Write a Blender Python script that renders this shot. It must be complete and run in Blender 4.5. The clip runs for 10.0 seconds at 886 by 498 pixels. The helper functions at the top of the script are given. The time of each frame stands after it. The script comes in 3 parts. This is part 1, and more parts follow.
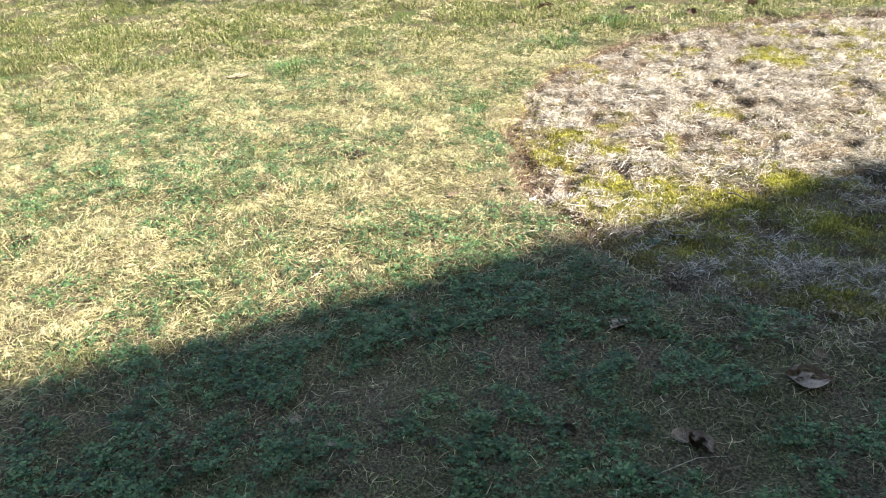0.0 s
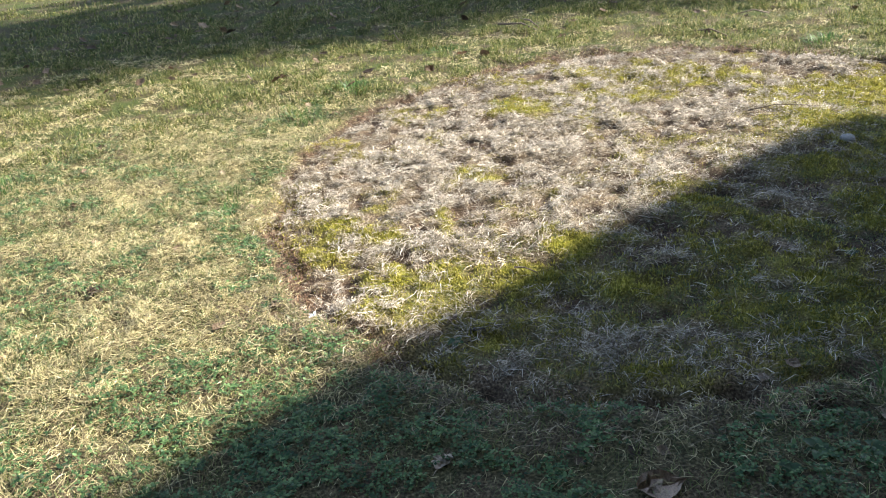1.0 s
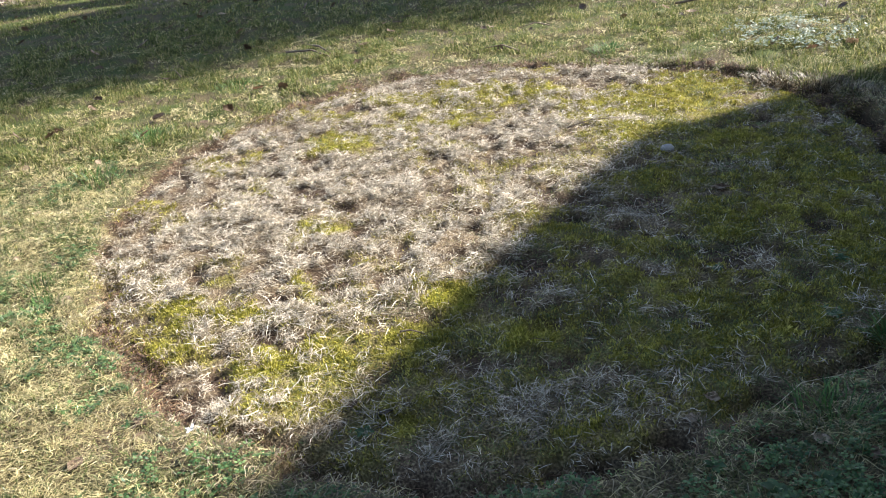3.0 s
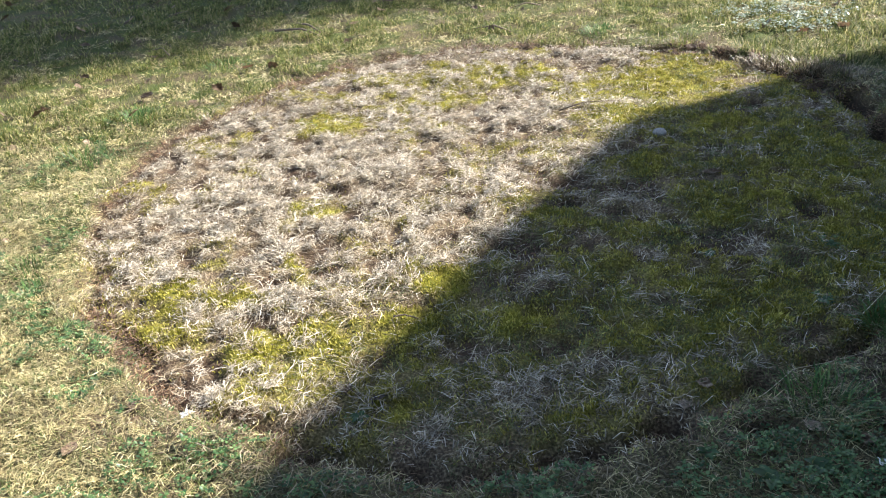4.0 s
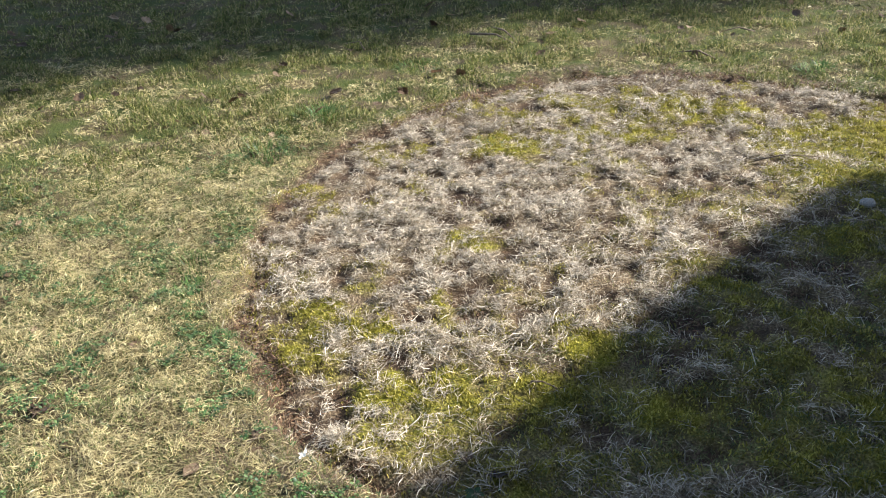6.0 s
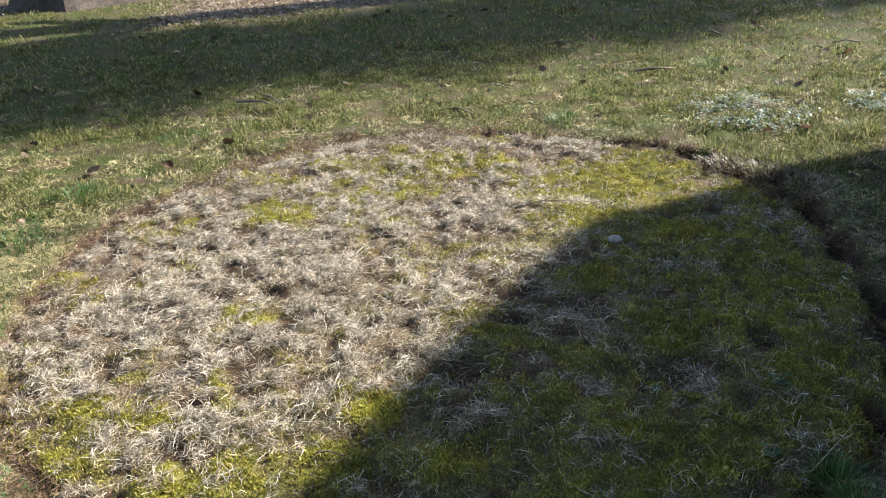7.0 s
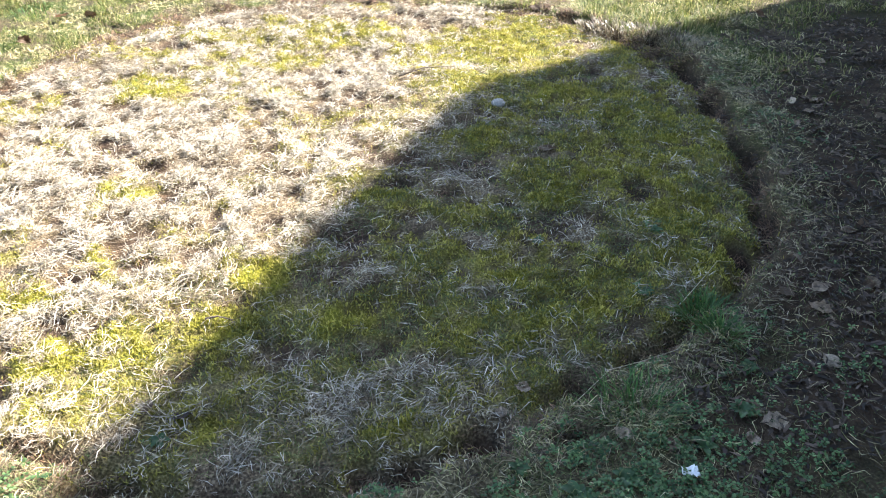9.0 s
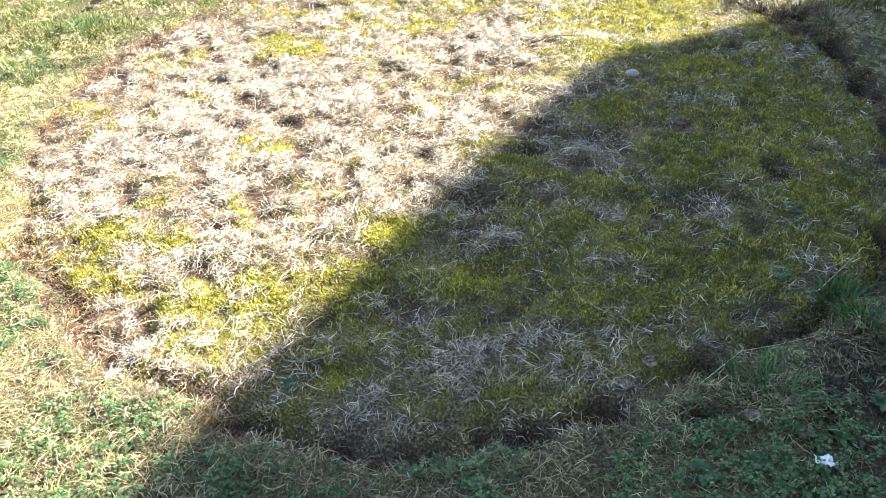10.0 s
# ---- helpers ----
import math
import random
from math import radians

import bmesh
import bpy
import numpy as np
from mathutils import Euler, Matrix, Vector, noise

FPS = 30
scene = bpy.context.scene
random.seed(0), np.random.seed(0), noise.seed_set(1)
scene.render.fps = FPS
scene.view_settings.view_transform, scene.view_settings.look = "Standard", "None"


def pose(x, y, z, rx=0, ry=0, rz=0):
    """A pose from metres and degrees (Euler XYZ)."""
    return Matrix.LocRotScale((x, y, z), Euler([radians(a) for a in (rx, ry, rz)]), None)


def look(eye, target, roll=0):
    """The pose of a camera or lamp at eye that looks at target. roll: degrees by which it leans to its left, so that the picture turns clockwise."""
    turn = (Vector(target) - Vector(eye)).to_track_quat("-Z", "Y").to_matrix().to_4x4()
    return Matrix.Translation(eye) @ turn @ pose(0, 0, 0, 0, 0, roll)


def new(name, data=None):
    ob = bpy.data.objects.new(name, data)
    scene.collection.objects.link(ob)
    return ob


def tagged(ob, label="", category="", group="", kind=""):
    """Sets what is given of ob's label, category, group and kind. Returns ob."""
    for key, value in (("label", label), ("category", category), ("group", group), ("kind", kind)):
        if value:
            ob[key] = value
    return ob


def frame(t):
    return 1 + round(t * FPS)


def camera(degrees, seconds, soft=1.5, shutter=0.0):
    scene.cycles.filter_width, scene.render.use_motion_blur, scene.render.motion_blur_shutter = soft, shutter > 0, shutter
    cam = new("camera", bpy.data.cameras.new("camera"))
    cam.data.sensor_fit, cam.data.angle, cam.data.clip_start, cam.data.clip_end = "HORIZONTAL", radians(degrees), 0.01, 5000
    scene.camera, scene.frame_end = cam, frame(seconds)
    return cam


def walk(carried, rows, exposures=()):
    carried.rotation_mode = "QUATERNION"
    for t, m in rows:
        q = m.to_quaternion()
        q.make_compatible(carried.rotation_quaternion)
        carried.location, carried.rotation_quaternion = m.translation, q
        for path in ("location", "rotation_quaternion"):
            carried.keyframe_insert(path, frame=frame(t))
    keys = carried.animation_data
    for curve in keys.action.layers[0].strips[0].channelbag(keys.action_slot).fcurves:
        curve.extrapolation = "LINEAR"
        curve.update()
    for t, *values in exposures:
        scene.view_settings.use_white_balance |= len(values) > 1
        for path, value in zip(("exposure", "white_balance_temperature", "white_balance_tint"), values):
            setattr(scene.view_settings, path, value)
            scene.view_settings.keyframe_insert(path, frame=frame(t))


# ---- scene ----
cam = camera(56.37, 10.0, soft=1.1)
PATH = [
    (0, (0.472, -0.73, 1.41), (-0.543, 0.726, 0.488), -2.83),
    (0.5, (0.327, -0.54, 1.42), (-0.412, 1.102, 0.55), -4.41),
    (1, (0.238, -0.323, 1.451), (-0.289, 1.407, 0.598), -5.34),
    (1.5, (0.15, -0.168, 1.448), (-0.193, 1.616, 0.613), -4.69),
    (2, (0.062, -0.084, 1.479), (-0.075, 1.747, 0.685), -4.39),
    (2.5, (-0.071, -0.06, 1.526), (-0.071, 1.766, 0.71), -5.23),
    (2.7, (-0.122, -0.058, 1.545), (-0.132, 1.743, 0.676), -5.66),
    (3.8, (-0.186, -0.05, 1.573), (-0.121, 1.736, 0.676), -5.12),
    (4, (-0.185, -0.043, 1.581), (-0.154, 1.728, 0.651), -4.95),
    (4.5, (-0.189, 0.031, 1.581), (-0.413, 1.767, 0.614), -5.02),
    (5, (-0.186, 0.119, 1.581), (-0.689, 1.781, 0.59), -3.36),
    (5.2, (-0.17, 0.142, 1.605), (-0.691, 1.784, 0.589), -2.62),
    (6.3, (-0.084, 0.227, 1.743), (-0.344, 2.0, 0.854), -3.24),
    (6.5, (-0.062, 0.226, 1.748), (-0.215, 2.023, 0.883), -3.13),
    (7, (-0.015, 0.226, 1.759), (0.085, 2.042, 0.928), -1.87),
    (7.5, (0.027, 0.219, 1.747), (0.369, 2.016, 0.938), -0.65),
    (8, (0.034, 0.198, 1.717), (0.452, 1.944, 0.834), -0.53),
    (8.5, (0.039, 0.185, 1.691), (0.436, 1.864, 0.679), -0.56),
    (9, (0.015, 0.168, 1.674), (0.343, 1.822, 0.599), -0.53),
    (9.5, (-0.028, 0.158, 1.659), (0.198, 1.798, 0.536), -0.57),
    (10, (-0.068, 0.157, 1.664), (0.002, 1.806, 0.535), -1.80),
]
EXPOSURES = [(0.0, 2.4), (0.5, 2.2), (1.5, 2.0), (2.5, 2.0), (4.0, 2.15), (4.5, 2.25), (5.0, 2.0), (5.2, 1.9), (6.5, 1.6), (7.5, 1.95), (8.0, 2.3), (9.0, 2.95), (10.0, 2.95)]
walk(cam, [(t, look(eye, target, roll)) for t, eye, target, roll in PATH], EXPOSURES)

# ---- light: low sun ahead and to the side, clear sky ----
SUN_TURN, SUN_HEIGHT = 21.0, 35.0
SUN_FLAT = Vector((math.cos(radians(SUN_TURN)), math.sin(radians(SUN_TURN)), 0))
SUN_WAY = SUN_FLAT * math.cos(radians(SUN_HEIGHT)) + Vector((0, 0, math.sin(radians(SUN_HEIGHT))))
world = bpy.data.worlds.new("sky")
scene.world = world
world.use_nodes = True
sky = world.node_tree.nodes.new("ShaderNodeTexSky")
sky.sky_type = "NISHITA"
sky.sun_disc = False
sky.sun_elevation = radians(SUN_HEIGHT)
sky.sun_rotation = radians(90 - SUN_TURN)
back = world.node_tree.nodes["Background"]
world.node_tree.links.new(sky.outputs[0], back.inputs[0])
back.inputs[1].default_value = 0.085
sun = new("sun", bpy.data.lights.new("sun", "SUN"))
sun.data.energy = 5.0
sun.data.angle = radians(1.3)
sun.data.color = (1.0, 0.955, 0.89)
sun.matrix_world = look(SUN_WAY * 30, (0, 0, 0))


# ---- materials ----
def nodes_of(name):
    m = bpy.data.materials.new(name)
    m.use_nodes = True
    return m, m.node_tree.nodes, m.node_tree.links, m.node_tree.nodes["Principled BSDF"]


def ramp(nodes, stops):
    r = nodes.new("ShaderNodeValToRGB")
    while len(r.color_ramp.elements) < len(stops):
        r.color_ramp.elements.new(0.5)
    for e, (at, col) in zip(r.color_ramp.elements, stops):
        e.position, e.color = at, (*col, 1)
    return r


def blade_material(name, stops, rough=0.55, through_light=0.3, source="island", spec=0.4, tufted=0.3):
    """Thin plant matter: one colour for each blade, some light passes through."""
    m, nodes, links, bsdf = nodes_of(name)
    if source == "island":
        pick = nodes.new("ShaderNodeNewGeometry").outputs["Random Per Island"]
    else:
        pick = nodes.new("ShaderNodeObjectInfo").outputs["Random"]
    r = ramp(nodes, stops)
    links.new(pick, r.inputs[0])
    coord = nodes.new("ShaderNodeTexCoord")
    grain = nodes.new("ShaderNodeTexNoise")
    grain.inputs["Scale"].default_value = 160
    grain.inputs["Detail"].default_value = 3
    links.new(coord.outputs["Object"], grain.inputs["Vector"])
    mix = nodes.new("ShaderNodeMix")
    mix.data_type, mix.blend_type = "RGBA", "MULTIPLY"
    mix.inputs["Factor"].default_value = 0.2
    links.new(r.outputs[0], mix.inputs["A"])
    links.new(grain.outputs["Fac"], mix.inputs["B"])
    broad = nodes.new("ShaderNodeTexNoise")
    broad.inputs["Scale"].default_value = 9
    broad.inputs["Detail"].default_value = 4
    links.new(coord.outputs["Object"], broad.inputs["Vector"])
    spread_of = nodes.new("ShaderNodeMapRange")
    for key, value in (("From Min", .34), ("From Max", .66), ("To Min", .66), ("To Max", 1.12)):
        spread_of.inputs[key].default_value = value
    links.new(broad.outputs["Fac"], spread_of.inputs["Value"])
    patch = nodes.new("ShaderNodeMix")
    patch.data_type, patch.blend_type = "RGBA", "MULTIPLY"
    patch.inputs["Factor"].default_value = 1.0
    links.new(mix.outputs["Result"], patch.inputs["A"])
    links.new(spread_of.outputs["Result"], patch.inputs["B"])
    tufty = nodes.new("ShaderNodeTexNoise")
    tufty.inputs["Scale"].default_value = 34
    tufty.inputs["Detail"].default_value = 2
    links.new(coord.outputs["Object"], tufty.inputs["Vector"])
    tuft_of = nodes.new("ShaderNodeMapRange")
    for key, value in (("From Min", .36), ("From Max", .62), ("To Min", 1 - tufted), ("To Max", 1 + .3 * tufted)):
        tuft_of.inputs[key].default_value = value
    links.new(tufty.outputs["Fac"], tuft_of.inputs["Value"])
    bunch_tone = nodes.new("ShaderNodeMix")
    bunch_tone.data_type, bunch_tone.blend_type = "RGBA", "MULTIPLY"
    bunch_tone.inputs["Factor"].default_value = 1.0
    links.new(patch.outputs["Result"], bunch_tone.inputs["A"])
    links.new(tuft_of.outputs["Result"], bunch_tone.inputs["B"])
    mix = bunch_tone
    bsdf.inputs["Roughness"].default_value = rough
    bsdf.inputs["Specular IOR Level"].default_value = spec
    links.new(mix.outputs["Result"], bsdf.inputs["Base Color"])
    leaf = nodes.new("ShaderNodeBsdfTranslucent")
    links.new(mix.outputs["Result"], leaf.inputs[0])
    both = nodes.new("ShaderNodeMixShader")
    both.inputs[0].default_value = through_light
    links.new(bsdf.outputs[0], both.inputs[1])
    links.new(leaf.outputs[0], both.inputs[2])
    links.new(both.outputs[0], nodes["Material Output"].inputs[0])
    return m


STRAW = blade_material("bleached straw", [(0, (.085, .055, .03)), (.2, (.26, .195, .115)), (.5, (.58, .49, .36)), (1, (.88, .805, .66))], 0.4, 0.15, spec=0.4, tufted=0.5)
LAWN_STRAW = blade_material("lawn straw", [(0, (.13, .09, .04)), (.25, (.42, .345, .16)), (1, (.80, .705, .385))], 0.42, 0.25)
GRASS = blade_material("short grass", [(0, (.05, .085, .022)), (.5, (.14, .185, .05)), (1, (.31, .325, .12))], 0.4, 0.4)
MEADOW = blade_material("taller grass", [(0, (.065, .095, .024)), (.45, (.15, .18, .045)), (.75, (.31, .295, .10)), (1, (.54, .47, .26))], 0.6, 0.45, spec=0.2)
MOSS = blade_material("moss", [(0, (.15, .14, .022)), (.5, (.375, .34, .055)), (1, (.62, .545, .16))], 0.7, 0.35, spec=0.15)
CLOVER = blade_material("clover leaf", [(0, (.03, .08, .028)), (.5, (.085, .165, .055)), (1, (.19, .29, .11))], 0.45, 0.3, spec=0.3)
TUFT = blade_material("fresh grass", [(0, (.045, .115, .025)), (.6, (.095, .20, .05)), (1, (.20, .30, .09))], 0.4, 0.4)
WEATHERED = blade_material("weathered straw", [(0, (.045, .03, .018)), (.4, (.16, .12, .07)), (.75, (.33, .265, .165)), (1, (.55, .465, .31))], 0.5, 0.12)
SILVER = blade_material("pale weed", [(0, (.13, .18, .11)), (1, (.36, .42, .32))], 0.4, 0.25)
ROOTS = blade_material("dead roots and thatch", [(0, (.045, .022, .012)), (.5, (.165, .088, .048)), (1, (.39, .25, .145))], 0.7, 0.1)
LITTER = blade_material("leaf litter", [(0, (.12, .075, .055)), (.4, (.29, .205, .155)), (1, (.52, .42, .33))], 0.6, 0.2)
LEAF = blade_material("dry leaf", [(0, (.07, .045, .03)), (.5, (.23, .15, .095)), (1, (.42, .31, .21))], 0.55, 0.15, "object")
CANOPY = blade_material("evergreen needles", [(0, (.02, .05, .015)), (1, (.05, .10, .03))], 0.5, 0.2)


def solid(name, a, b, scale, rough=0.8, bump=0.3, stretch=(1, 1, 1), metal=0.0):
    """Two tones broken up by noise at two scales, with relief."""
    m, nodes, links, bsdf = nodes_of(name)
    coord = nodes.new("ShaderNodeTexCoord")
    turn = nodes.new("ShaderNodeMapping")
    turn.inputs["Scale"].default_value = stretch
    links.new(coord.outputs["Object"], turn.inputs[0])
    n1, n2 = nodes.new("ShaderNodeTexNoise"), nodes.new("ShaderNodeTexNoise")
    for n, s in ((n1, scale), (n2, scale * 7)):
        n.inputs["Scale"].default_value, n.inputs["Detail"].default_value = s, 5
        links.new(turn.outputs[0], n.inputs["Vector"])
    add = nodes.new("ShaderNodeMath")
    add.operation = "MULTIPLY_ADD"
    add.inputs[1].default_value = 0.5
    links.new(n2.outputs["Fac"], add.inputs[0])
    half = nodes.new("ShaderNodeMath")
    half.operation = "MULTIPLY"
    half.inputs[1].default_value = 0.5
    links.new(n1.outputs["Fac"], half.inputs[0])
    links.new(half.outputs[0], add.inputs[2])
    r = ramp(nodes, [(0.36, a), (0.64, b)])
    links.new(add.outputs[0], r.inputs[0])
    links.new(r.outputs[0], bsdf.inputs["Base Color"])
    relief = nodes.new("ShaderNodeBump")
    relief.inputs["Strength"].default_value = bump
    relief.inputs["Distance"].default_value = 0.02
    links.new(add.outputs[0], relief.inputs["Height"])
    links.new(relief.outputs[0], bsdf.inputs["Normal"])
    bsdf.inputs["Roughness"].default_value = rough
    bsdf.inputs["Metallic"].default_value = metal
    return m


BARK = solid("oak bark", (.022, .016, .012), (.085, .064, .048), 6, 0.9, 1.0, (4, 4, 0.6))
# Siding is kept dark so the unseen wall bounces little light into the shade.
SIDING = solid("dark siding", (.03, .021, .015), (.07, .05, .036), 3, 0.7, 0.1, (1, 1, 6))
SHINGLE = solid("roof shingle", (.05, .05, .05), (.12, .115, .11), 9, 0.9, 0.6)
TWIG = solid("twig bark", (.06, .04, .03), (.20, .15, .11), 60, 0.8, 0.4)
PALE_STEM = solid("dry stem", (.42, .34, .22), (.60, .52, .38), 50, 0.6, 0.2)
PAPER = solid("paper scrap", (.72, .72, .70), (.86, .86, .85), 40, 0.6, 0.2)
STONE = solid("pebble", (.17, .165, .15), (.34, .33, .30), 40, 0.7, 0.4)


def ground_material():
    """Soil, thatch, moss and turf, mixed by the ground's own cover map."""
    m, nodes, links, bsdf = nodes_of("ground cover")
    coord = nodes.new("ShaderNodeTexCoord")

    def noise_at(scale, detail=6):
        n = nodes.new("ShaderNodeTexNoise")
        n.inputs["Scale"].default_value, n.inputs["Detail"].default_value = scale, detail
        links.new(coord.outputs["Object"], n.inputs["Vector"])
        return n.outputs["Fac"]

    fine, mid = noise_at(120), noise_at(22)
    cover = nodes.new("ShaderNodeAttribute")
    cover.attribute_name = "cover"
    split = nodes.new("ShaderNodeSeparateColor")
    links.new(cover.outputs["Color"], split.inputs[0])
    thatch = ramp(nodes, [(.3, (.035, .024, .015)), (.5, (.11, .08, .05)), (.72, (.32, .25, .16))])
    links.new(fine, thatch.inputs[0])
    moss = ramp(nodes, [(.3, (.07, .07, .008)), (.6, (.22, .205, .02)), (.8, (.36, .32, .06))])
    links.new(fine, moss.inputs[0])
    green = ramp(nodes, [(.3, (.014, .02, .005)), (.52, (.045, .06, .014)), (.75, (.12, .125, .035))])
    links.new(fine, green.inputs[0])
    brown = ramp(nodes, [(.3, (.02, .015, .009)), (.52, (.07, .055, .028)), (.75, (.19, .155, .085))])
    links.new(fine, brown.inputs[0])
    thin = ramp(nodes, [(.42, (0, 0, 0)), (.58, (1, 1, 1))])
    links.new(noise_at(3.2, 8), thin.inputs[0])
    turf = nodes.new("ShaderNodeMix")
    turf.data_type = "RGBA"
    links.new(thin.outputs[0], turf.inputs["Factor"])
    links.new(green.outputs[0], turf.inputs["A"])
    links.new(brown.outputs[0], turf.inputs["B"])
    soil = ramp(nodes, [(.3, (.013, .008, .006)), (.55, (.042, .025, .016)), (.8, (.10, .06, .036))])
    links.new(mid, soil.inputs[0])
    last = thatch.outputs[0]
    for part_of, tone in (("Green", turf), ("Red", moss), ("Blue", soil)):
        mix = nodes.new("ShaderNodeMix")
        mix.data_type = "RGBA"
        links.new(split.outputs[part_of], mix.inputs["Factor"])
        links.new(last, mix.inputs["A"])
        links.new(tone.outputs["Result" if tone is turf else 0], mix.inputs["B"])
        last = mix.outputs["Result"]
    links.new(last, bsdf.inputs["Base Color"])
    relief = nodes.new("ShaderNodeBump")
    relief.inputs["Strength"].default_value = 0.8
    relief.inputs["Distance"].default_value = 0.012
    links.new(fine, relief.inputs["Height"])
    links.new(relief.outputs[0], bsdf.inputs["Normal"])
    bsdf.inputs["Roughness"].default_value = 0.95
    bsdf.inputs["Specular IOR Level"].default_value = 0.15
    return m


# ---- the lie of the land ----
rng = np.random.default_rng(7)
LATTICE = rng.random((256, 256))


def value_noise(x, y, size):
    u, v = np.asarray(x) / size + 71.3, np.asarray(y) / size + 37.7
    i, j = np.floor(u).astype(int), np.floor(v).astype(int)
    fu, fv = u - i, v - j
    fu, fv = fu * fu * (3 - 2 * fu), fv * fv * (3 - 2 * fv)
    at = lambda a, b: LATTICE[a % 256, b % 256]
    return (at(i, j) * (1 - fu) + at(i + 1, j) * fu) * (1 - fv) + (at(i, j + 1) * (1 - fu) + at(i + 1, j + 1) * fu) * fv


def cloud(x, y, size):
    """Noise of three octaves, 0 to 1."""
    return (value_noise(x, y, size) * 4 + value_noise(y, x, size / 2.1) * 2 + value_noise(x + 9, y, size / 4.3)) / 7


def smooth(a, b, v):
    s = np.clip((v - a) / (b - a), 0, 1)
    return s * s * (3 - 2 * s)


# The dead round where a pool has stood: centre and radius by heading.
POOL_X, POOL_Y, POOL_R = 0.17, 3.94, 2.16
RIM_TURN = [-180, -168, -150, -128, -110, -98, -84, -65, -40, -25, -4, 11, 25, 52, 70, 85, 100, 118, 140, 165, 180]
RIM_ADD = [-.18, -.2, -.12, .01, .1, .14, .06, -.05, -.05, -.11, -.11, .0, .07, .13, .02, .03, .1, .02, -.12, -.13, -.18]

# Spots of moss, bare soil and clover: x, y, half width, half depth.
MOSS_SUNNY = [(-1.19, 2.83, .17, .13), (-1.21, 2.55, .12, .1), (-.84, 2.41, .13, .12), (-.58, 2.43, .2, .12), (-.71, 2.21, .18, .14), (-.68, 3.53, .12, .1), (-.75, 3.02, .06, .07), (-.15, 2.75, .1, .08),
              (-.31, 2.49, .14, .11), (-.92, 2.76, .1, .1), (1.18, 4.98, .46, .36), (1.66, 5.24, .26, .24), (.33, 5.43, .52, .22), (-.29, 5.57, .25, .15), (-.71, 4.75, .24, .18), (.95, 4.5, .26, .2), (-.1, 5.0, .3, .12)]
MOSS_SHADY = [(.35, 3.21, .13, .12), (1.10, 3.23, .2, .2), (.86, 2.58, .32, .15), (1.59, 3.29, .25, .28), (1.55, 2.83, .2, .28), (.11, 2.38, .15, .1), (.94, 2.40, .28, .15), (.23, 1.87, .09, .08),
              (.76, 1.89, .06, .05), (.59, 2.21, .18, .1), (1.47, 2.52, .15, .18), (-.21, 2.35, .15, .1), (.90, 3.75, .24, .14), (1.75, 3.8, .3, .45), (1.4, 4.2, .3, .2), (-.35, 2.05, .12, .08)]
# Where the straw lies thick and bleached.
PALE_STRAW = [(.71, 3.36, .2, .2), (1.04, 2.85, .12, .1), (.18, 2.73, .14, .15), (-.10, 2.31, .13, .08), (.10, 2.04, .12, .07), (.32, 2.12, .13, .07), (.20, 1.75, .12, .05), (-.24, 1.79, .12, .05),
              (.73, 3.97, .19, .2), (.13, 4.35, .2, .2), (-.15, 3.29, .2, .17), (-.36, 3.22, .16, .14), (-.87, 2.93, .08, .08), (.40, 4.61, .2, .12), (.35, 3.75, .25, .2), (-.9, 3.9, .3, .2), (-.4, 3.95, .3, .2)]
SOIL_SPOTS = [(.79, 3.49, .11, .06), (.55, 3.59, .06, .05), (.44, 3.35, .06, .05), (.66, 3.23, .06, .04), (1.45, 3.09, .06, .06), (.86, 2.77, .03, .06), (.01, 3.54, .09, .045), (-.64, 3.73, .07, .045), (-.76, 3.40, .035, .04),
              (.18, 2.97, .1, .08), (-.84, 2.87, .06, .05), (-.59, 2.92, .05, .04), (-.71, 3.05, .04, .05), (-1.0, 2.36, .06, .05), (-.41, 2.99, .05, .04), (.03, 2.27, .04, .03), (-.53, 4.07, .04, .03), (-.98, 3.76, .05, .04)]
# Holes torn out of the sunken edge: towards the walk, towards the house, and on the sunny side.
HOLES = [(-.58, 1.82, .13, .06), (-.33, 1.72, .12, .05), (-.08, 1.67, .17, .05), (.20, 1.71, .13, .05), (.42, 1.76, .1, .055), (.81, 1.92, .06, .07), (1.05, 2.04, .07, .05), (1.25, 2.12, .11, .06), (.67, 1.70, .06, .03),
         (2.27, 4.33, .06, .14), (2.20, 3.82, .06, .15), (2.10, 3.35, .05, .15), (2.0, 3.05, .05, .16), (1.86, 2.75, .05, .14), (1.64, 2.54, .05, .1), (1.42, 2.24, .07, .08), (2.26, 4.8, .06, .08)]
ROOT_HOLES = [(-1.62, 2.98, .03, .13), (-1.54, 2.76, .025, .08), (-1.42, 2.57, .03, .06), (-1.30, 2.42, .035, .05), (-1.17, 2.27, .04, .06), (-1.02, 2.08, .05, .05), (-.85, 1.96, .08, .04), (-.73, 1.88, .05, .03), (1.9, 5.36, .06, .08)]
THATCH_SPOTS = [(.27, 7.09, .28, .3), (-1.16, 6.98, .22, .22), (-.9, 6.2, .5, .12), (.4, 6.25, .6, .1), (1.5, 5.95, .4, .12), (-1.75, 4.1, .1, .3)]
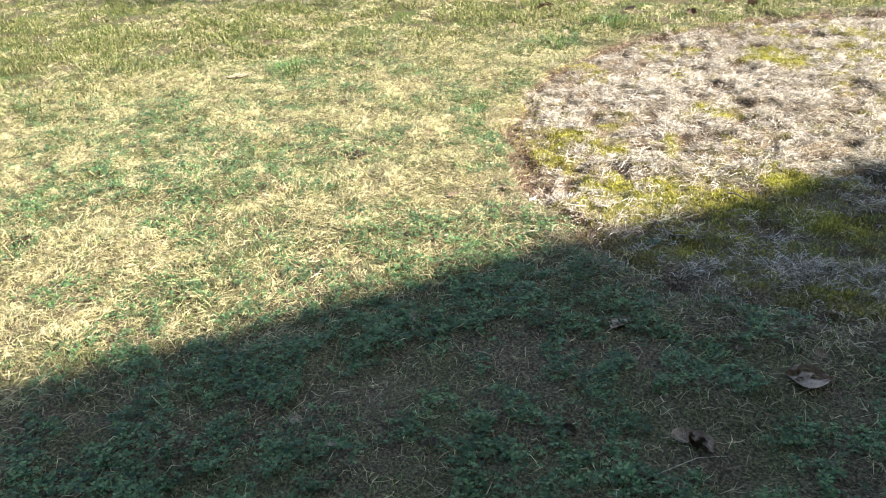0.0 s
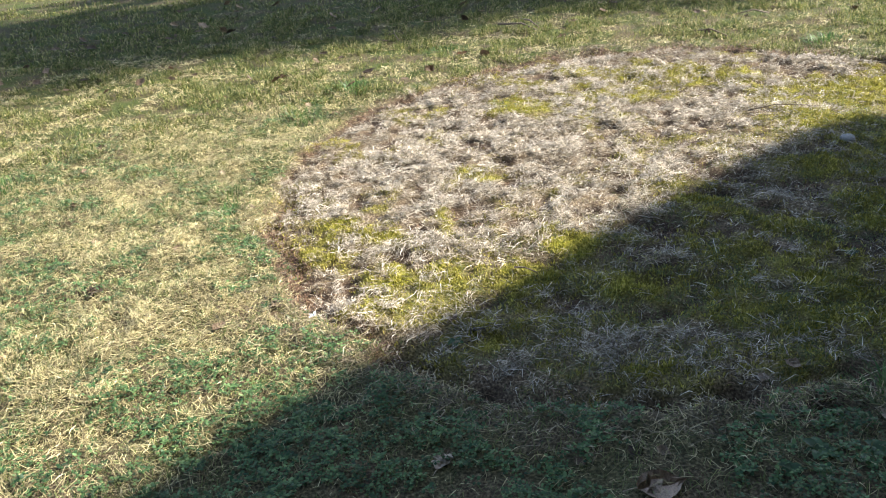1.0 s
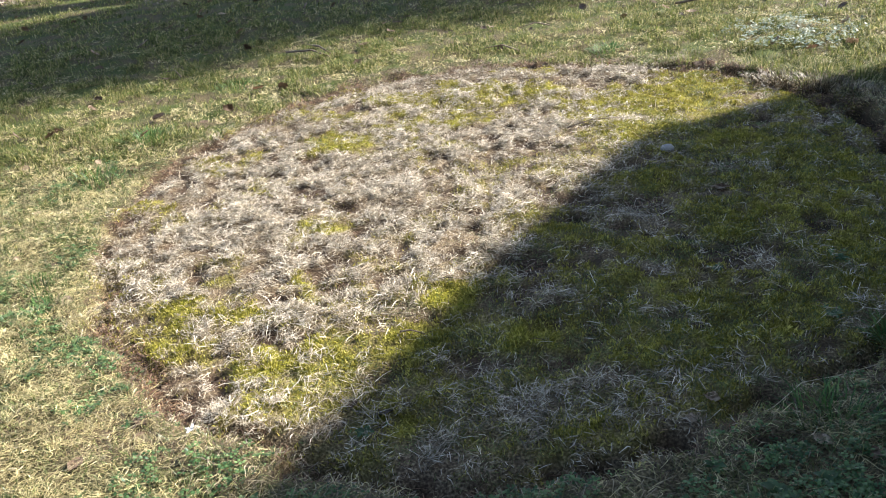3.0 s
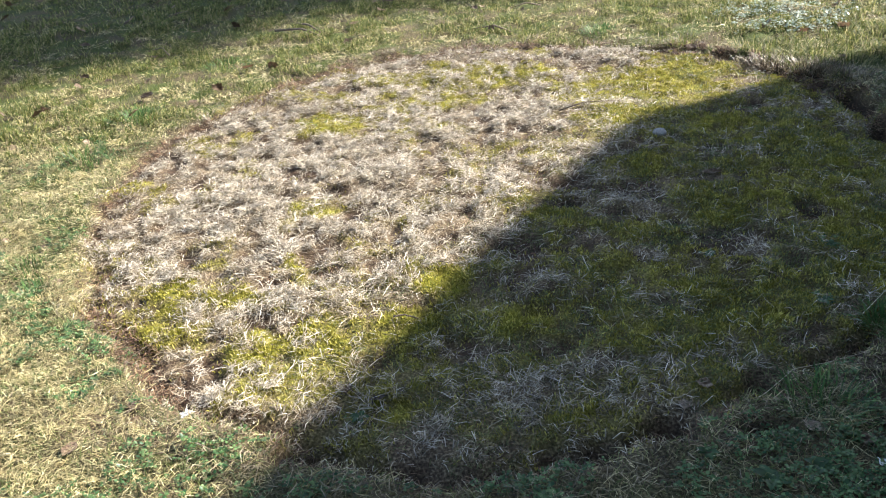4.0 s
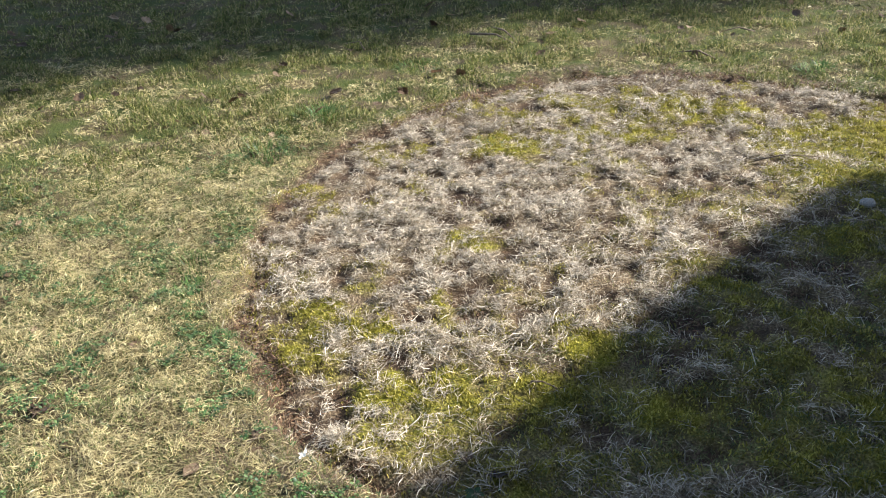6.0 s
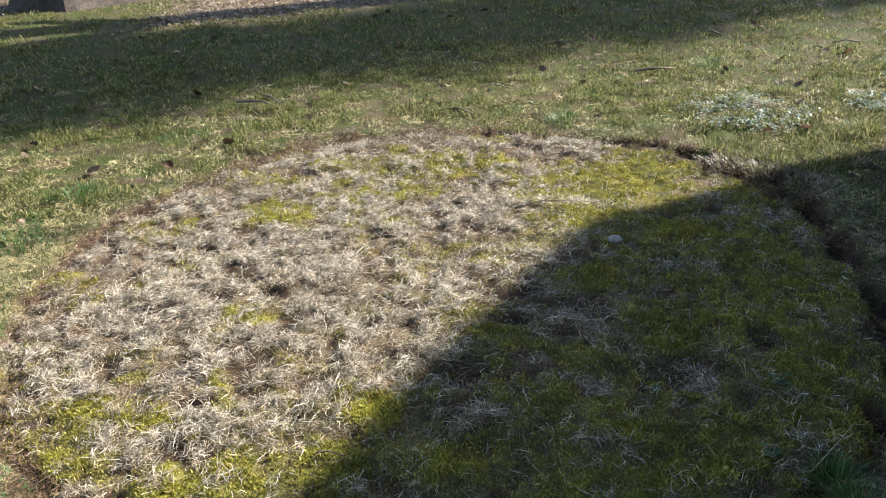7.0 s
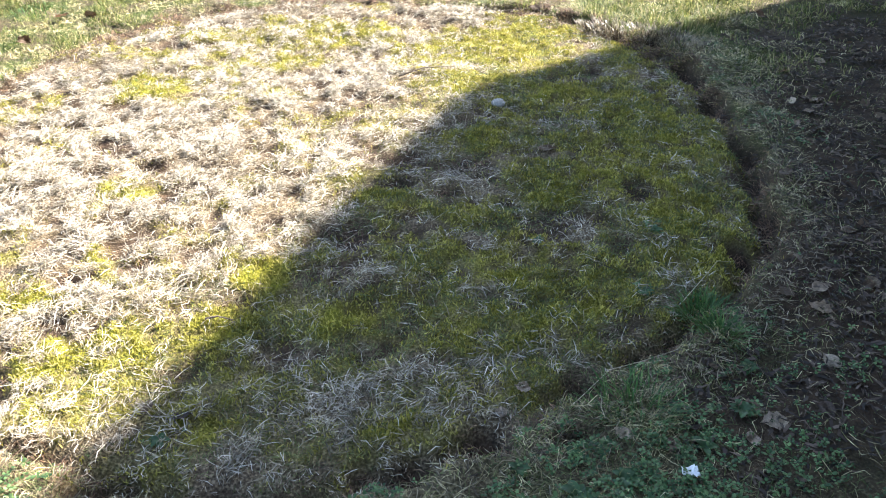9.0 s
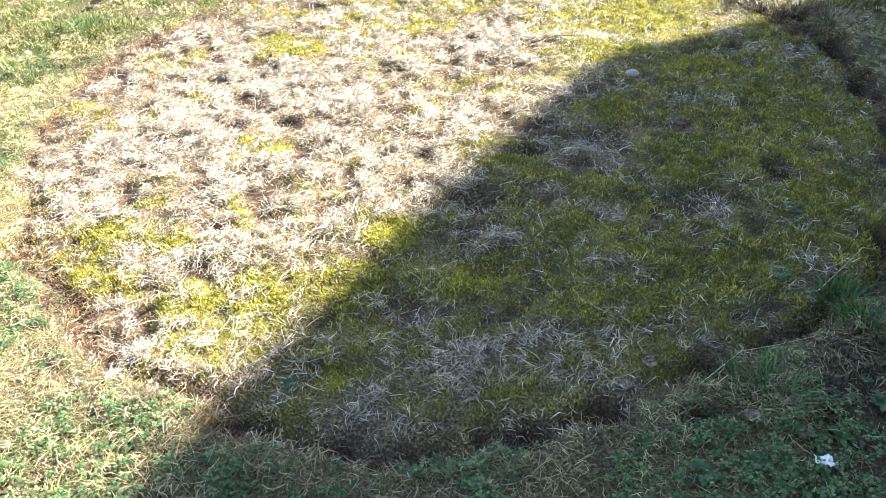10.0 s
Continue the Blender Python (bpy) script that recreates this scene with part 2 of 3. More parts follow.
CLOVER_SPOTS = [(-1.68, 2.46, .1, .12), (-1.37, 2.15, .07, .09), (-1.03, 1.7, .13, .1), (-1.33, 1.6, .1, .09), (-2.65, 1.64, .5, .5), (-1.29, 1.49, .26, .2),
                (-1.2, 1.15, .25, .16), (-2.7, .95, .2, .22), (-.6, 1.08, .3, .2), (-.3, .75, .25, .15), (-1.0, .35, .3, .2), (-.05, 1.25, .16, .14),
                (-.83, 4.77, .08, .09), (1.1, 1.65, .2, .15), (.64, 1.58, .12, .08), (1.5, 1.75, .16, .12), (1.19, 2.36, .05, .04), (.9, 2.75, .05, .04), (1.38, 2.75, .05, .04), (-.66, 2.25, .04, .03), (-.45, 1.98, .06, .04)]
PALE_SPOTS = [(2.6, 6.18, .42, .5), (4.86, 7.07, .42, .7), (3.72, 6.18, .25, .25)]


def spots(x, y, some, ragged=0.5):
    """How far inside any of the spots a place lies, 0 to 1, with ragged edges."""
    wob = (cloud(x, y, 0.13) * .6 + cloud(x, y + 7, 0.05) * .4 - 0.5) * 2.4 * ragged
    most = np.zeros(np.shape(x))
    for cx, cy, a, b in some:
        most = np.maximum(most, smooth(1.35, 0.65, np.hypot((x - cx) / a, (y - cy) / b) + wob))
    return most


def rim(x, y):
    """Distance outwards from the edge of the dead round."""
    dx, dy = x - POOL_X, y - POOL_Y
    r = POOL_R + np.interp(np.degrees(np.arctan2(dy, dx)), RIM_TURN, RIM_ADD) + (cloud(x, y, 0.3) - 0.5) * 0.14
    return np.hypot(dx, dy) - r


CHART = (-2.8, 3.2, 1.0, 7.0, 0.0125)  # the plan round the sunken round: x from, x to, y from, y to, step


def charted(field):
    """The same field, worked out once on a fine plan and read off it; nought outside."""
    x0, x1, y0, y1, step = CHART
    cx, cy = np.arange(x0, x1 + step / 2, step), np.arange(y0, y1 + step / 2, step)
    plan = field(*np.meshgrid(cx, cy))

    def read(x, y):
        u, v = (np.asarray(x, float) - x0) / step, (np.asarray(y, float) - y0) / step
        ok = (u >= 0) & (v >= 0) & (u < len(cx) - 1) & (v < len(cy) - 1)
        u, v = np.where(ok, u, 0), np.where(ok, v, 0)
        i, j = u.astype(int), v.astype(int)
        fu, fv = u - i, v - j
        got = (plan[j, i] * (1 - fu) + plan[j, i + 1] * fu) * (1 - fv) + (plan[j + 1, i] * (1 - fu) + plan[j + 1, i + 1] * fu) * fv
        return np.where(ok, got, 0.0)

    return read


@charted
def inside(x, y):
    return smooth(0.05, -0.07, rim(x, y))


@charted
def soil_spots(x, y):
    return 0.85 * spots(x, y, SOIL_SPOTS, 1.1)


@charted
def holes(x, y):
    """Torn holes, and the bare groove that joins them along the edge."""
    turn = np.degrees(np.arctan2(y - POOL_Y, x - POOL_X))
    bare_run = np.interp(turn, [-180, -150, -125, -105, -85, 20, 45, 60, 80, 180], [0, .1, .15, .55, .8, .6, .12, .05, 0, 0])
    groove = smooth(1, .35, np.abs(rim(x, y) + .03 + (cloud(x - 4, y, .2) - .5) * .09) / .045 + (cloud(x, y, .16) - .42) * 4)
    return np.maximum(np.maximum(spots(x, y, HOLES, .8), .35 * spots(x, y, ROOT_HOLES, .8)), bare_run * groove)


@charted
def pale_straw(x, y):
    return spots(x, y, PALE_STRAW, 1.0)


def shaded_half(x, y):
    """The half of the round in the house's shadow: mossier, its straw thinned and darkened for shade."""
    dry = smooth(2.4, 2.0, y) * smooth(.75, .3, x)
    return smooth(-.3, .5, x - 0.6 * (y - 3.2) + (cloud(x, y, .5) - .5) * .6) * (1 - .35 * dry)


@charted
def moss_at(x, y):
    field = np.maximum(spots(x, y, MOSS_SUNNY, .8), .9 * spots(x, y, MOSS_SHADY, .9))
    shady = shaded_half(x, y)
    field = np.maximum(field, (.5 + .3 * smooth(4.2, 4.9, y)) * smooth(.47 - .06 * smooth(4.2, 4.9, y), .6, cloud(x + 3, y, .34)) * smooth(.4, .58, cloud(x, y, .08)))
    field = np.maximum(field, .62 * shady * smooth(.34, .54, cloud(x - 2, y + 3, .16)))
    mottle = .4 + .7 * smooth(.36, .56, cloud(x, y - 4, .05))
    return np.clip(field * inside(x, y) * mottle * (1 - soil_spots(x, y)) * (1 - .85 * pale_straw(x, y)) * (1 - holes(x, y)), 0, 1)


@charted
def edge_at(x, y):
    """The torn edge: bare roots and soil, wide at the back and the near corner."""
    d = rim(x, y)
    turn = np.degrees(np.arctan2(y - POOL_Y, x - POOL_X))
    wide = np.interp(turn, [-180, -150, -110, -60, -20, 20, 40, 60, 90, 110, 140, 180], [.04, .06, .06, .035, .07, .07, .14, .22, .25, .22, .1, .05])
    return smooth(1.0, 0.3, np.abs(d + np.where(np.abs(turn) > 115, .05, .02)) / wide + (cloud(x, y, 0.17) - 0.42) * 2.6)


def groove_at(x, y):
    """How deep the sunken edge is cut, by heading and by chance."""
    turn = np.degrees(np.arctan2(y - POOL_Y, x - POOL_X))
    deep = np.interp(turn, [-180, -150, -125, -80, -30, 10, 35, 55, 70, 110, 150, 180], [.15, .2, .25, .6, .7, .5, .15, .1, .1, .1, .1, .15])
    return deep * (0.2 + 1.4 * smooth(.3, .7, cloud(x, y, 0.35)))


@charted
def worn(x, y):
    """Small places all over the round where the straw has worn through to soil."""
    crumbs = np.maximum(smooth(.555, .635, cloud(x + 17, y - 3, .11)), .9 * smooth(.57, .65, cloud(x - 5, y + 9, .055)))
    return crumbs * inside(x, y) * (1 - .7 * moss_at(x, y)) * (1 - .85 * smooth(2.3, 1.95, y))


def soil_at(x, y):
    return np.maximum(np.maximum(np.maximum(soil_spots(x, y), .75 * edge_at(x, y)), .85 * worn(x, y)), holes(x, y))


def litter_at(x, y):
    a = smooth(-.5, .7, y - 12.7 - 0.5 * np.clip(x, -4, 5) + 2 * (cloud(x, y, 1.0) - .5)) * smooth(-4.0, -2.6, x + (cloud(x, y, .8) - .5))
    b = smooth(-.3, .3, -6.1 - x + 0.2 * (y - 12) + (cloud(x, y, 1.0) - .5)) * smooth(11.2, 12.2, y + .5 * (x + 6.4))
    return np.maximum(a, b)


@charted
def sunk(x, y):
    """What the sunken round takes from the ground and its banks add."""
    d, cut = rim(x, y), groove_at(x, y)
    turn = np.degrees(np.arctan2(y - POOL_Y, x - POOL_X))
    low = np.interp(turn, [-180, -150, -80, 0, 40, 60, 110, 150, 180], [.5, 1, 1, 1, .9, .3, .15, .2, .5])
    low = low + (1 - low) * smooth(-.2, -1.0, d)
    z = -0.035 * low * smooth(0.03, -0.05, d) - 0.05 * np.exp(-((d + 0.05) / 0.05) ** 2) * cut + 0.014 * np.exp(-((d - 0.07) / 0.08) ** 2) * cut * smooth(.3, .6, cloud(x, y, .09))
    return z + .012 * moss_at(x, y) - .02 * soil_spots(x, y) - .016 * worn(x, y) - .065 * holes(x, y)


def lie(x, y):
    """Height of the ground."""
    z = (cloud(x, y, 0.7) - 0.5) * 0.05 + (cloud(x, y, 0.11) - 0.5) * 0.034 + (cloud(x + 4, y, 0.25) - 0.5) * 0.03
    return z + (cloud(x, y, 5.0) - 0.5) * 0.05 * smooth(3, 9, np.hypot(x, y - 4)) + sunk(x, y)


def steps(lo, hi, fine, a, b, growth=1.25):
    """Grid lines: even between lo and hi, wider and wider out to a and b."""
    mid = list(np.arange(lo, hi + fine / 2, fine))
    left, right, s = [lo], [hi], fine
    while left[-1] > a:
        s *= growth
        left.append(left[-1] - s)
    s = fine
    while right[-1] < b:
        s *= growth
        right.append(right[-1] + s)
    return np.array(left[:0:-1] + mid + right[1:])


def raw_mesh(name, verts, faces, sizes):
    """A mesh from arrays: verts (n, 3), the loops' vertices, the sizes of the faces."""
    me = bpy.data.meshes.new(name)
    me.vertices.add(len(verts))
    me.vertices.foreach_set("co", np.ascontiguousarray(verts, np.float32).ravel())
    me.loops.add(len(faces))
    me.loops.foreach_set("vertex_index", np.ascontiguousarray(faces, np.int32))
    me.polygons.add(len(sizes))
    me.polygons.foreach_set("loop_start", np.r_[0, np.cumsum(sizes)[:-1]].astype(np.int32))
    me.polygons.foreach_set("loop_total", np.asarray(sizes, np.int32))
    me.update(calc_edges=True)
    return me


gx, gy = steps(-3.2, 3.0, 0.028, -400, 400), steps(0.2, 6.8, 0.028, -400, 400)
GX, GY = np.meshgrid(gx, gy)
nx, ny = len(gx), len(gy)
gv = np.stack([GX, GY, lie(GX, GY)], -1).reshape(-1, 3)
i, j = np.meshgrid(np.arange(nx - 1), np.arange(ny - 1))
a = (j * nx + i).ravel()
me = raw_mesh("ground", gv, np.stack([a, a + 1, a + nx + 1, a + nx], -1).ravel(), np.full(len(a), 4))
me.polygons.foreach_set("use_smooth", np.ones(len(a), bool))
X, Y = gv[:, 0], gv[:, 1]
tint = np.ones((len(gv), 4), np.float32)
tint[:, 0] = moss_at(X, Y)
tint[:, 1] = (1 - inside(X, Y)) * (1 - 0.9 * litter_at(X, Y)) * (0.55 + 0.45 * smooth(2, 6, np.hypot(X, Y)))
# Blue is soil; beside the house it is raised to deepen the shade too.
tint[:, 2] = np.maximum(soil_at(X, Y), .9 * smooth(-.25, .5, X - 1.2 - 0.62 * (Y - 2.0) + (cloud(X, Y, .3) - .5) * .8) * smooth(1.0, 1.7, Y) * smooth(6, 4.5, Y) * (1 - inside(X, Y)))
layer = me.color_attributes.new("cover", "FLOAT_COLOR", "POINT")
layer.data.foreach_set("color", tint.ravel())
me.materials.append(ground_material())
tagged(new("ground", me), "patchy lawn ground with a sunken round of dead grass and moss", "lawn", kind="structure")


# ---- blades of grass, straw and moss ----
def blades(x, y, heading, rise, length, width, droop, base_up=0.0, wavy=0.07):
    """Bent blades of three sections each, rooted on the ground. rise: angle from the ground in radians; droop: how far the tip falls back."""
    n = len(x)
    z = lie(x, y) + base_up
    way = np.stack([np.cos(heading) * np.cos(rise), np.sin(heading) * np.cos(rise), np.sin(rise)], -1)
    side = np.stack([-np.sin(heading), np.cos(heading), np.zeros(n)], -1)
    twist = rng.normal(0, 0.5, n)
    side = side * np.cos(twist)[:, None] + np.array([0, 0, 1.0]) * np.sin(twist)[:, None]
    root = np.stack([x, y, z], -1)
    bow = (rng.normal(0, wavy, n) * length)[:, None] * np.stack([-np.sin(heading), np.cos(heading), np.zeros(n)], -1)
    mid = root + way * (length * 0.55)[:, None] + bow
    tip = root + way * length[:, None] - bow * 0.5
    tip[:, 2] -= droop * length * np.sin(rise)
    tip[:, 2] = np.maximum(tip[:, 2], z + 0.002)
    w = (width / 2)[:, None]
    v = np.stack([root - side * w * .7, root + side * w * .7, mid + side * w, mid - side * w, tip], 1).reshape(-1, 3)
    b = np.arange(n) * 5
    f = np.stack([b, b + 1, b + 2, b + 3, b + 3, b + 2, b + 4], -1).ravel()
    return v, f, np.tile([4, 3], n)


def stuff(name, made, material, label, category):
    me = raw_mesh(name, *made)
    me.materials.append(material)
    return tagged(new(name, me), label, category, kind="stuff")


def in_view(x, y):
    """The stretch of the garden along the walk."""
    return (x < 1.8 + 0.86 * (y - 1.6)) & (x > -1.4 - 1.8 * (y + 0.15)) & (y > 0.6 * (x + 1.3) - 0.35) & (x > -10.5)


def scatter(n, x0, x1, y0, y1, chance):
    x, y = rng.uniform(x0, x1, n), rng.uniform(y0, y1, n)
    seen = in_view(x, y)
    x, y = x[seen], y[seen]
    keep = rng.random(len(x)) < chance(x, y)
    return x[keep], y[keep]


def straw_heading(x, y, spread):
    return value_noise(x, y, 0.16) * 14 + rng.normal(0, spread, len(x))


# Bleached straw lying over the dead round, paler and more weathered by turns.
def bank(x, y):
    """The ragged bank just outside the sunken edge on the shady side."""
    turn = np.degrees(np.arctan2(y - POOL_Y, x - POOL_X))
    return smooth(.3, .05, rim(x, y)) * (1 - inside(x, y)) * np.interp(turn, [-180, -130, -115, -60, 0, 40, 60, 110, 150, 180], [.1, .2, .9, .9, .7, .9, .8, .8, .3, .1])


# Straw thins over moss, and again in the shaded half to deepen its shade.
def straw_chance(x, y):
    return inside(x, y) * (1 - (.8 + .08 * shaded_half(x, y)) * smooth(.1, .75, moss_at(x, y))) * (1 - .9 * worn(x, y)) * (1 - 0.95 * soil_spots(x, y)) * (1 - .85 * edge_at(x, y)) * (1 - holes(x, y)) * np.maximum(1 - .72 * shaded_half(x, y), .45 * pale_straw(x, y)) * (.06 + .94 * smooth(.4, .58, cloud(x, y, .06)))


# In the shaded half darker straw replaces pale straw, as shade put into colour.
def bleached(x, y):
    return np.maximum(smooth(.38, .58, cloud(x + 1, y - 6, .3)) * (1 - .75 * shaded_half(x, y)), .9 * pale_straw(x, y) * (1 - .5 * shaded_half(x, y)))


def straw(x, y):
    """Long thin strands, combed together in small tangled bunches."""
    n = len(x)
    bunch = smooth(.4, .6, cloud(x, y, .06))
    short = 1 - .55 * smooth(.16, .02, np.abs(rim(x, y) + .03))
    return blades(x, y, value_noise(x, y, .075) * 15 + rng.normal(0, .75, n), np.abs(rng.normal(.16, .33, n)), short * (rng.gamma(4.5, .0085, n) + .012), rng.uniform(.0012, .0027, n), rng.uniform(.1, 1.5, n), rng.random(n) * (.004 + .026 * bunch), .16)


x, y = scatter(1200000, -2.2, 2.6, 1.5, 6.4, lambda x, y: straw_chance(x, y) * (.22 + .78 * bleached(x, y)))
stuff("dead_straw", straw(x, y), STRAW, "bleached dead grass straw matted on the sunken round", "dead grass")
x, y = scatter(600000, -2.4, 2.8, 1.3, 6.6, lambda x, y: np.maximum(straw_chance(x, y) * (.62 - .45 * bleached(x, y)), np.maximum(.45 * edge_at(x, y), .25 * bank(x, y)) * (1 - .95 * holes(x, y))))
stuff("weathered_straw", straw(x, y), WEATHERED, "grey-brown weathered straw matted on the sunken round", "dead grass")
x, y = scatter(60000, -2.2, 2.2, 5.6, 7.6, lambda x, y: spots(x, y, THATCH_SPOTS, .8) * smooth(.4, .6, cloud(x, y, .1)))
stuff("brown_thatch", straw(x, y), WEATHERED, "brown dead stalks and thatch lying in the rough grass", "dead grass")

# Thin green blades coming up through the shaded half.
x, y = scatter(300000, -1, 2.6, 1.5, 6.0, lambda x, y: inside(x, y) * shaded_half(x, y) * (1 - .7 * pale_straw(x, y)) * (1 - holes(x, y)) * smooth(.4, .6, cloud(x + 5, y, .12)))
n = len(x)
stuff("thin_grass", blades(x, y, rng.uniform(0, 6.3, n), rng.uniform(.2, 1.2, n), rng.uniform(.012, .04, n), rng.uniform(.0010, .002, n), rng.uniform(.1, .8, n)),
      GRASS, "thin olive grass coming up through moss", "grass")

# Moss cushions.
x, y = scatter(760000, -2.2, 2.6, 1.5, 6.4, lambda x, y: moss_at(x, y) * (0.4 + 0.6 * smooth(.35, .6, cloud(x, y, .06))))
n = len(x)
stuff("moss", blades(x, y, rng.uniform(0, 6.3, n), rng.uniform(.5, 1.4, n), rng.uniform(.009, .024, n), rng.uniform(.0028, .0055, n), rng.uniform(0, .4, n)),
      MOSS, "yellow-green moss growing in cushions among dead straw", "moss")

# Dark roots and torn thatch along the edge.
x, y = scatter(1000000, -2.4, 2.8, 1.3, 6.6, lambda x, y: np.maximum(np.maximum(edge_at(x, y) * .9, .4 * holes(x, y)), .15 * soil_spots(x, y)) * (0.3 + .7 * smooth(.35, .6, cloud(x, y, .1))))
n = len(x)
stuff("torn_thatch", blades(x, y, straw_heading(x, y, 1.0), np.abs(rng.normal(.35, .35, n)), rng.uniform(.02, .06, n), rng.uniform(.0016, .0035, n), rng.uniform(.3, 1.6, n)),
      ROOTS, "brown torn roots and thatch along the sunken edge", "thatch")


def bare(x, y):
    """Thin, littered ground beside the house, its cover darkened further for the shade there."""
    return smooth(-.25, .5, x - 1.2 - 0.62 * (y - 2.0) + (cloud(x, y, .3) - .5) * .8) * (1 - inside(x, y)) * smooth(1.0, 1.7, y) * smooth(6, 4.5, y)


def lawn(x, y):
    return (1 - inside(x, y)) * (1 - .45 * edge_at(x, y)) * (1 - .88 * bare(x, y)) * (1 - holes(x, y))


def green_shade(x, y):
    """Lawn inside the house's shadow line: greener, its pale straw cut to deepen the shade."""
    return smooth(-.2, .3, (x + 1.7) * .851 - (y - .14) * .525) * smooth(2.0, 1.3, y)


# Short lawn near the walk: straw and green blades together.
def near(x, y):
    return smooth(5.8, 4.0, np.hypot(x, y))


# Straw is nearly left out inside the shadow line, which darkens it there.
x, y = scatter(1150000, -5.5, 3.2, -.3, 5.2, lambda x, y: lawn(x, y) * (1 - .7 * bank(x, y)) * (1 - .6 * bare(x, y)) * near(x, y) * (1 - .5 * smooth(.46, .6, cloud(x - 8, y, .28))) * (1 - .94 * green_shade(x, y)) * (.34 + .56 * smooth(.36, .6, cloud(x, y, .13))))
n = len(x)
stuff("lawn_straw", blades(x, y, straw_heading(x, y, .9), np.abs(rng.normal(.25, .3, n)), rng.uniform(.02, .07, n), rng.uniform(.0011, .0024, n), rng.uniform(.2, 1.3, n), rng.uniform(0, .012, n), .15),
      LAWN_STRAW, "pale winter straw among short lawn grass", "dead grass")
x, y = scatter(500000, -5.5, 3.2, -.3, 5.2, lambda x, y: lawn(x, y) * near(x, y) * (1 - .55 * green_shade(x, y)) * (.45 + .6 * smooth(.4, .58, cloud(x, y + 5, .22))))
n = len(x)
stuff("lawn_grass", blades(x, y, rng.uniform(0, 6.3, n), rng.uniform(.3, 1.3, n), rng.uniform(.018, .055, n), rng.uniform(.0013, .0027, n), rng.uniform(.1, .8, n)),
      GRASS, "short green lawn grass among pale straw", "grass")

# Bark bits and small debris beside the house, toned down for its shade.
DEBRIS = blade_material("bark crumbs", [(0, (.025, .017, .012)), (.6, (.07, .047, .033)), (1, (.20, .14, .10))], 0.8, 0.05)
x, y = scatter(40000, .8, 4.2, 1.0, 5.2, lambda x, y: bare(x, y) * smooth(.3, .6, cloud(x, y, .15)))
n = len(x)
stuff("ground_debris", blades(x, y, rng.uniform(0, 6.3, n), np.abs(rng.normal(.15, .3, n)), rng.uniform(.01, .06, n), rng.uniform(.002, .013, n), rng.uniform(0, 1.2, n), .004),
      DEBRIS, "brown bark bits and leaf crumbs on thin soil", "debris")

# Greener, longer grass behind the round and out to the trees.
def clumps(x, y):
    return smooth(.4, .58, cloud(x, y, .14)) * (.25 + .75 * smooth(.36, .56, cloud(x + 2, y, .5)))


x, y = scatter(780000, -10, 6.5, 1.0, 9.5, lambda x, y: lawn(x, y) * (1 - near(x, y)) * smooth(10.5, 7.5, np.hypot(x, y)) * (.08 + .92 * clumps(x, y)))
n = len(x)
stuff("meadow_grass", blades(x, y, rng.uniform(0, 6.3, n), rng.uniform(.4, 1.4, n), rng.uniform(.025, .06, n) + .04 * clumps(x, y), rng.uniform(.003, .006, n), rng.uniform(.1, .8, n)),
      MEADOW, "greener rough grass around the dead round", "grass")
# Far-left straw is thickened: the overexposed glare there is put into its paleness.
x, y = scatter(520000, -10, 6.5, 1.0, 9.5, lambda x, y: lawn(x, y) * (1 - near(x, y)) * smooth(10.5, 7.5, np.hypot(x, y)) * smooth(.46, .62, cloud(x - 3, y + 1, .22)) * (.6 + 1.6 * smooth(-.5, -2.5, x) * smooth(6.5, 4.5, y)))
n = len(x)
stuff("meadow_straw", blades(x, y, straw_heading(x, y, .9), np.abs(rng.normal(.25, .3, n)), rng.uniform(.03, .07, n), rng.uniform(.0025, .005, n), rng.uniform(.2, 1.3, n)),
      LAWN_STRAW, "pale dead straw lying in the rough grass", "dead grass")
x, y = scatter(360000, -10.5, 10, 5.5, 17, lambda x, y: smooth(7.5, 9.5, np.hypot(x, y)) * (1 - .93 * litter_at(x, y)) * (.06 + .94 * smooth(.4, .58, cloud(x, y, .3)) * (.3 + .7 * smooth(.35, .55, cloud(x, y, 1.1)))))
n = len(x)
stuff("far_grass", blades(x, y, rng.uniform(0, 6.3, n), rng.uniform(.4, 1.4, n), rng.uniform(.03, .10, n), rng.uniform(.005, .011, n), rng.uniform(.1, .8, n)),
      MEADOW, "rough shaded lawn grass below the trees", "grass")
x, y = scatter(60000, -10.5, 10, 11, 19, lambda x, y: litter_at(x, y))
n = len(x)
stuff("leaf_litter", blades(x, y, rng.uniform(0, 6.3, n), np.abs(rng.normal(.1, .35, n)), rng.uniform(.03, .09, n), rng.uniform(.012, .035, n), rng.uniform(0, 1.2, n), .01),
      LITTER, "brown dry leaf litter spread under the trees", "leaves")


def clovers(x, y, size, lift):
    """Three rounded leaflets on each plant."""
    n = len(x)
    z = lie(x, y) + lift
    turn = rng.uniform(0, 6.3, n)
    verts, k = [], np.arange(3)
    for leaf in k:
        a = turn + leaf * 2.094 + rng.normal(0, .15, n)
        ca, sa = np.cos(a), np.sin(a)
        tilt = rng.normal(.1, .35, n)
        for along, across in ((.08, 0), (.55, -.42), (1.0, -.28), (.93, 0), (1.0, .28), (.55, .42)):
            verts.append(np.stack([x + size * (ca * along - sa * across), y + size * (sa * along + ca * across), z + size * along * tilt - size * .25 * abs(across)], -1))
    v = np.stack(verts, 1).reshape(-1, 3)
    b = (np.arange(n)[:, None] * 18 + k[None] * 6).ravel()
    f = np.stack([b, b + 1, b + 2, b + 3, b, b + 3, b + 4, b + 5], -1).ravel()
    return v, f, np.full(len(b) * 2, 4)


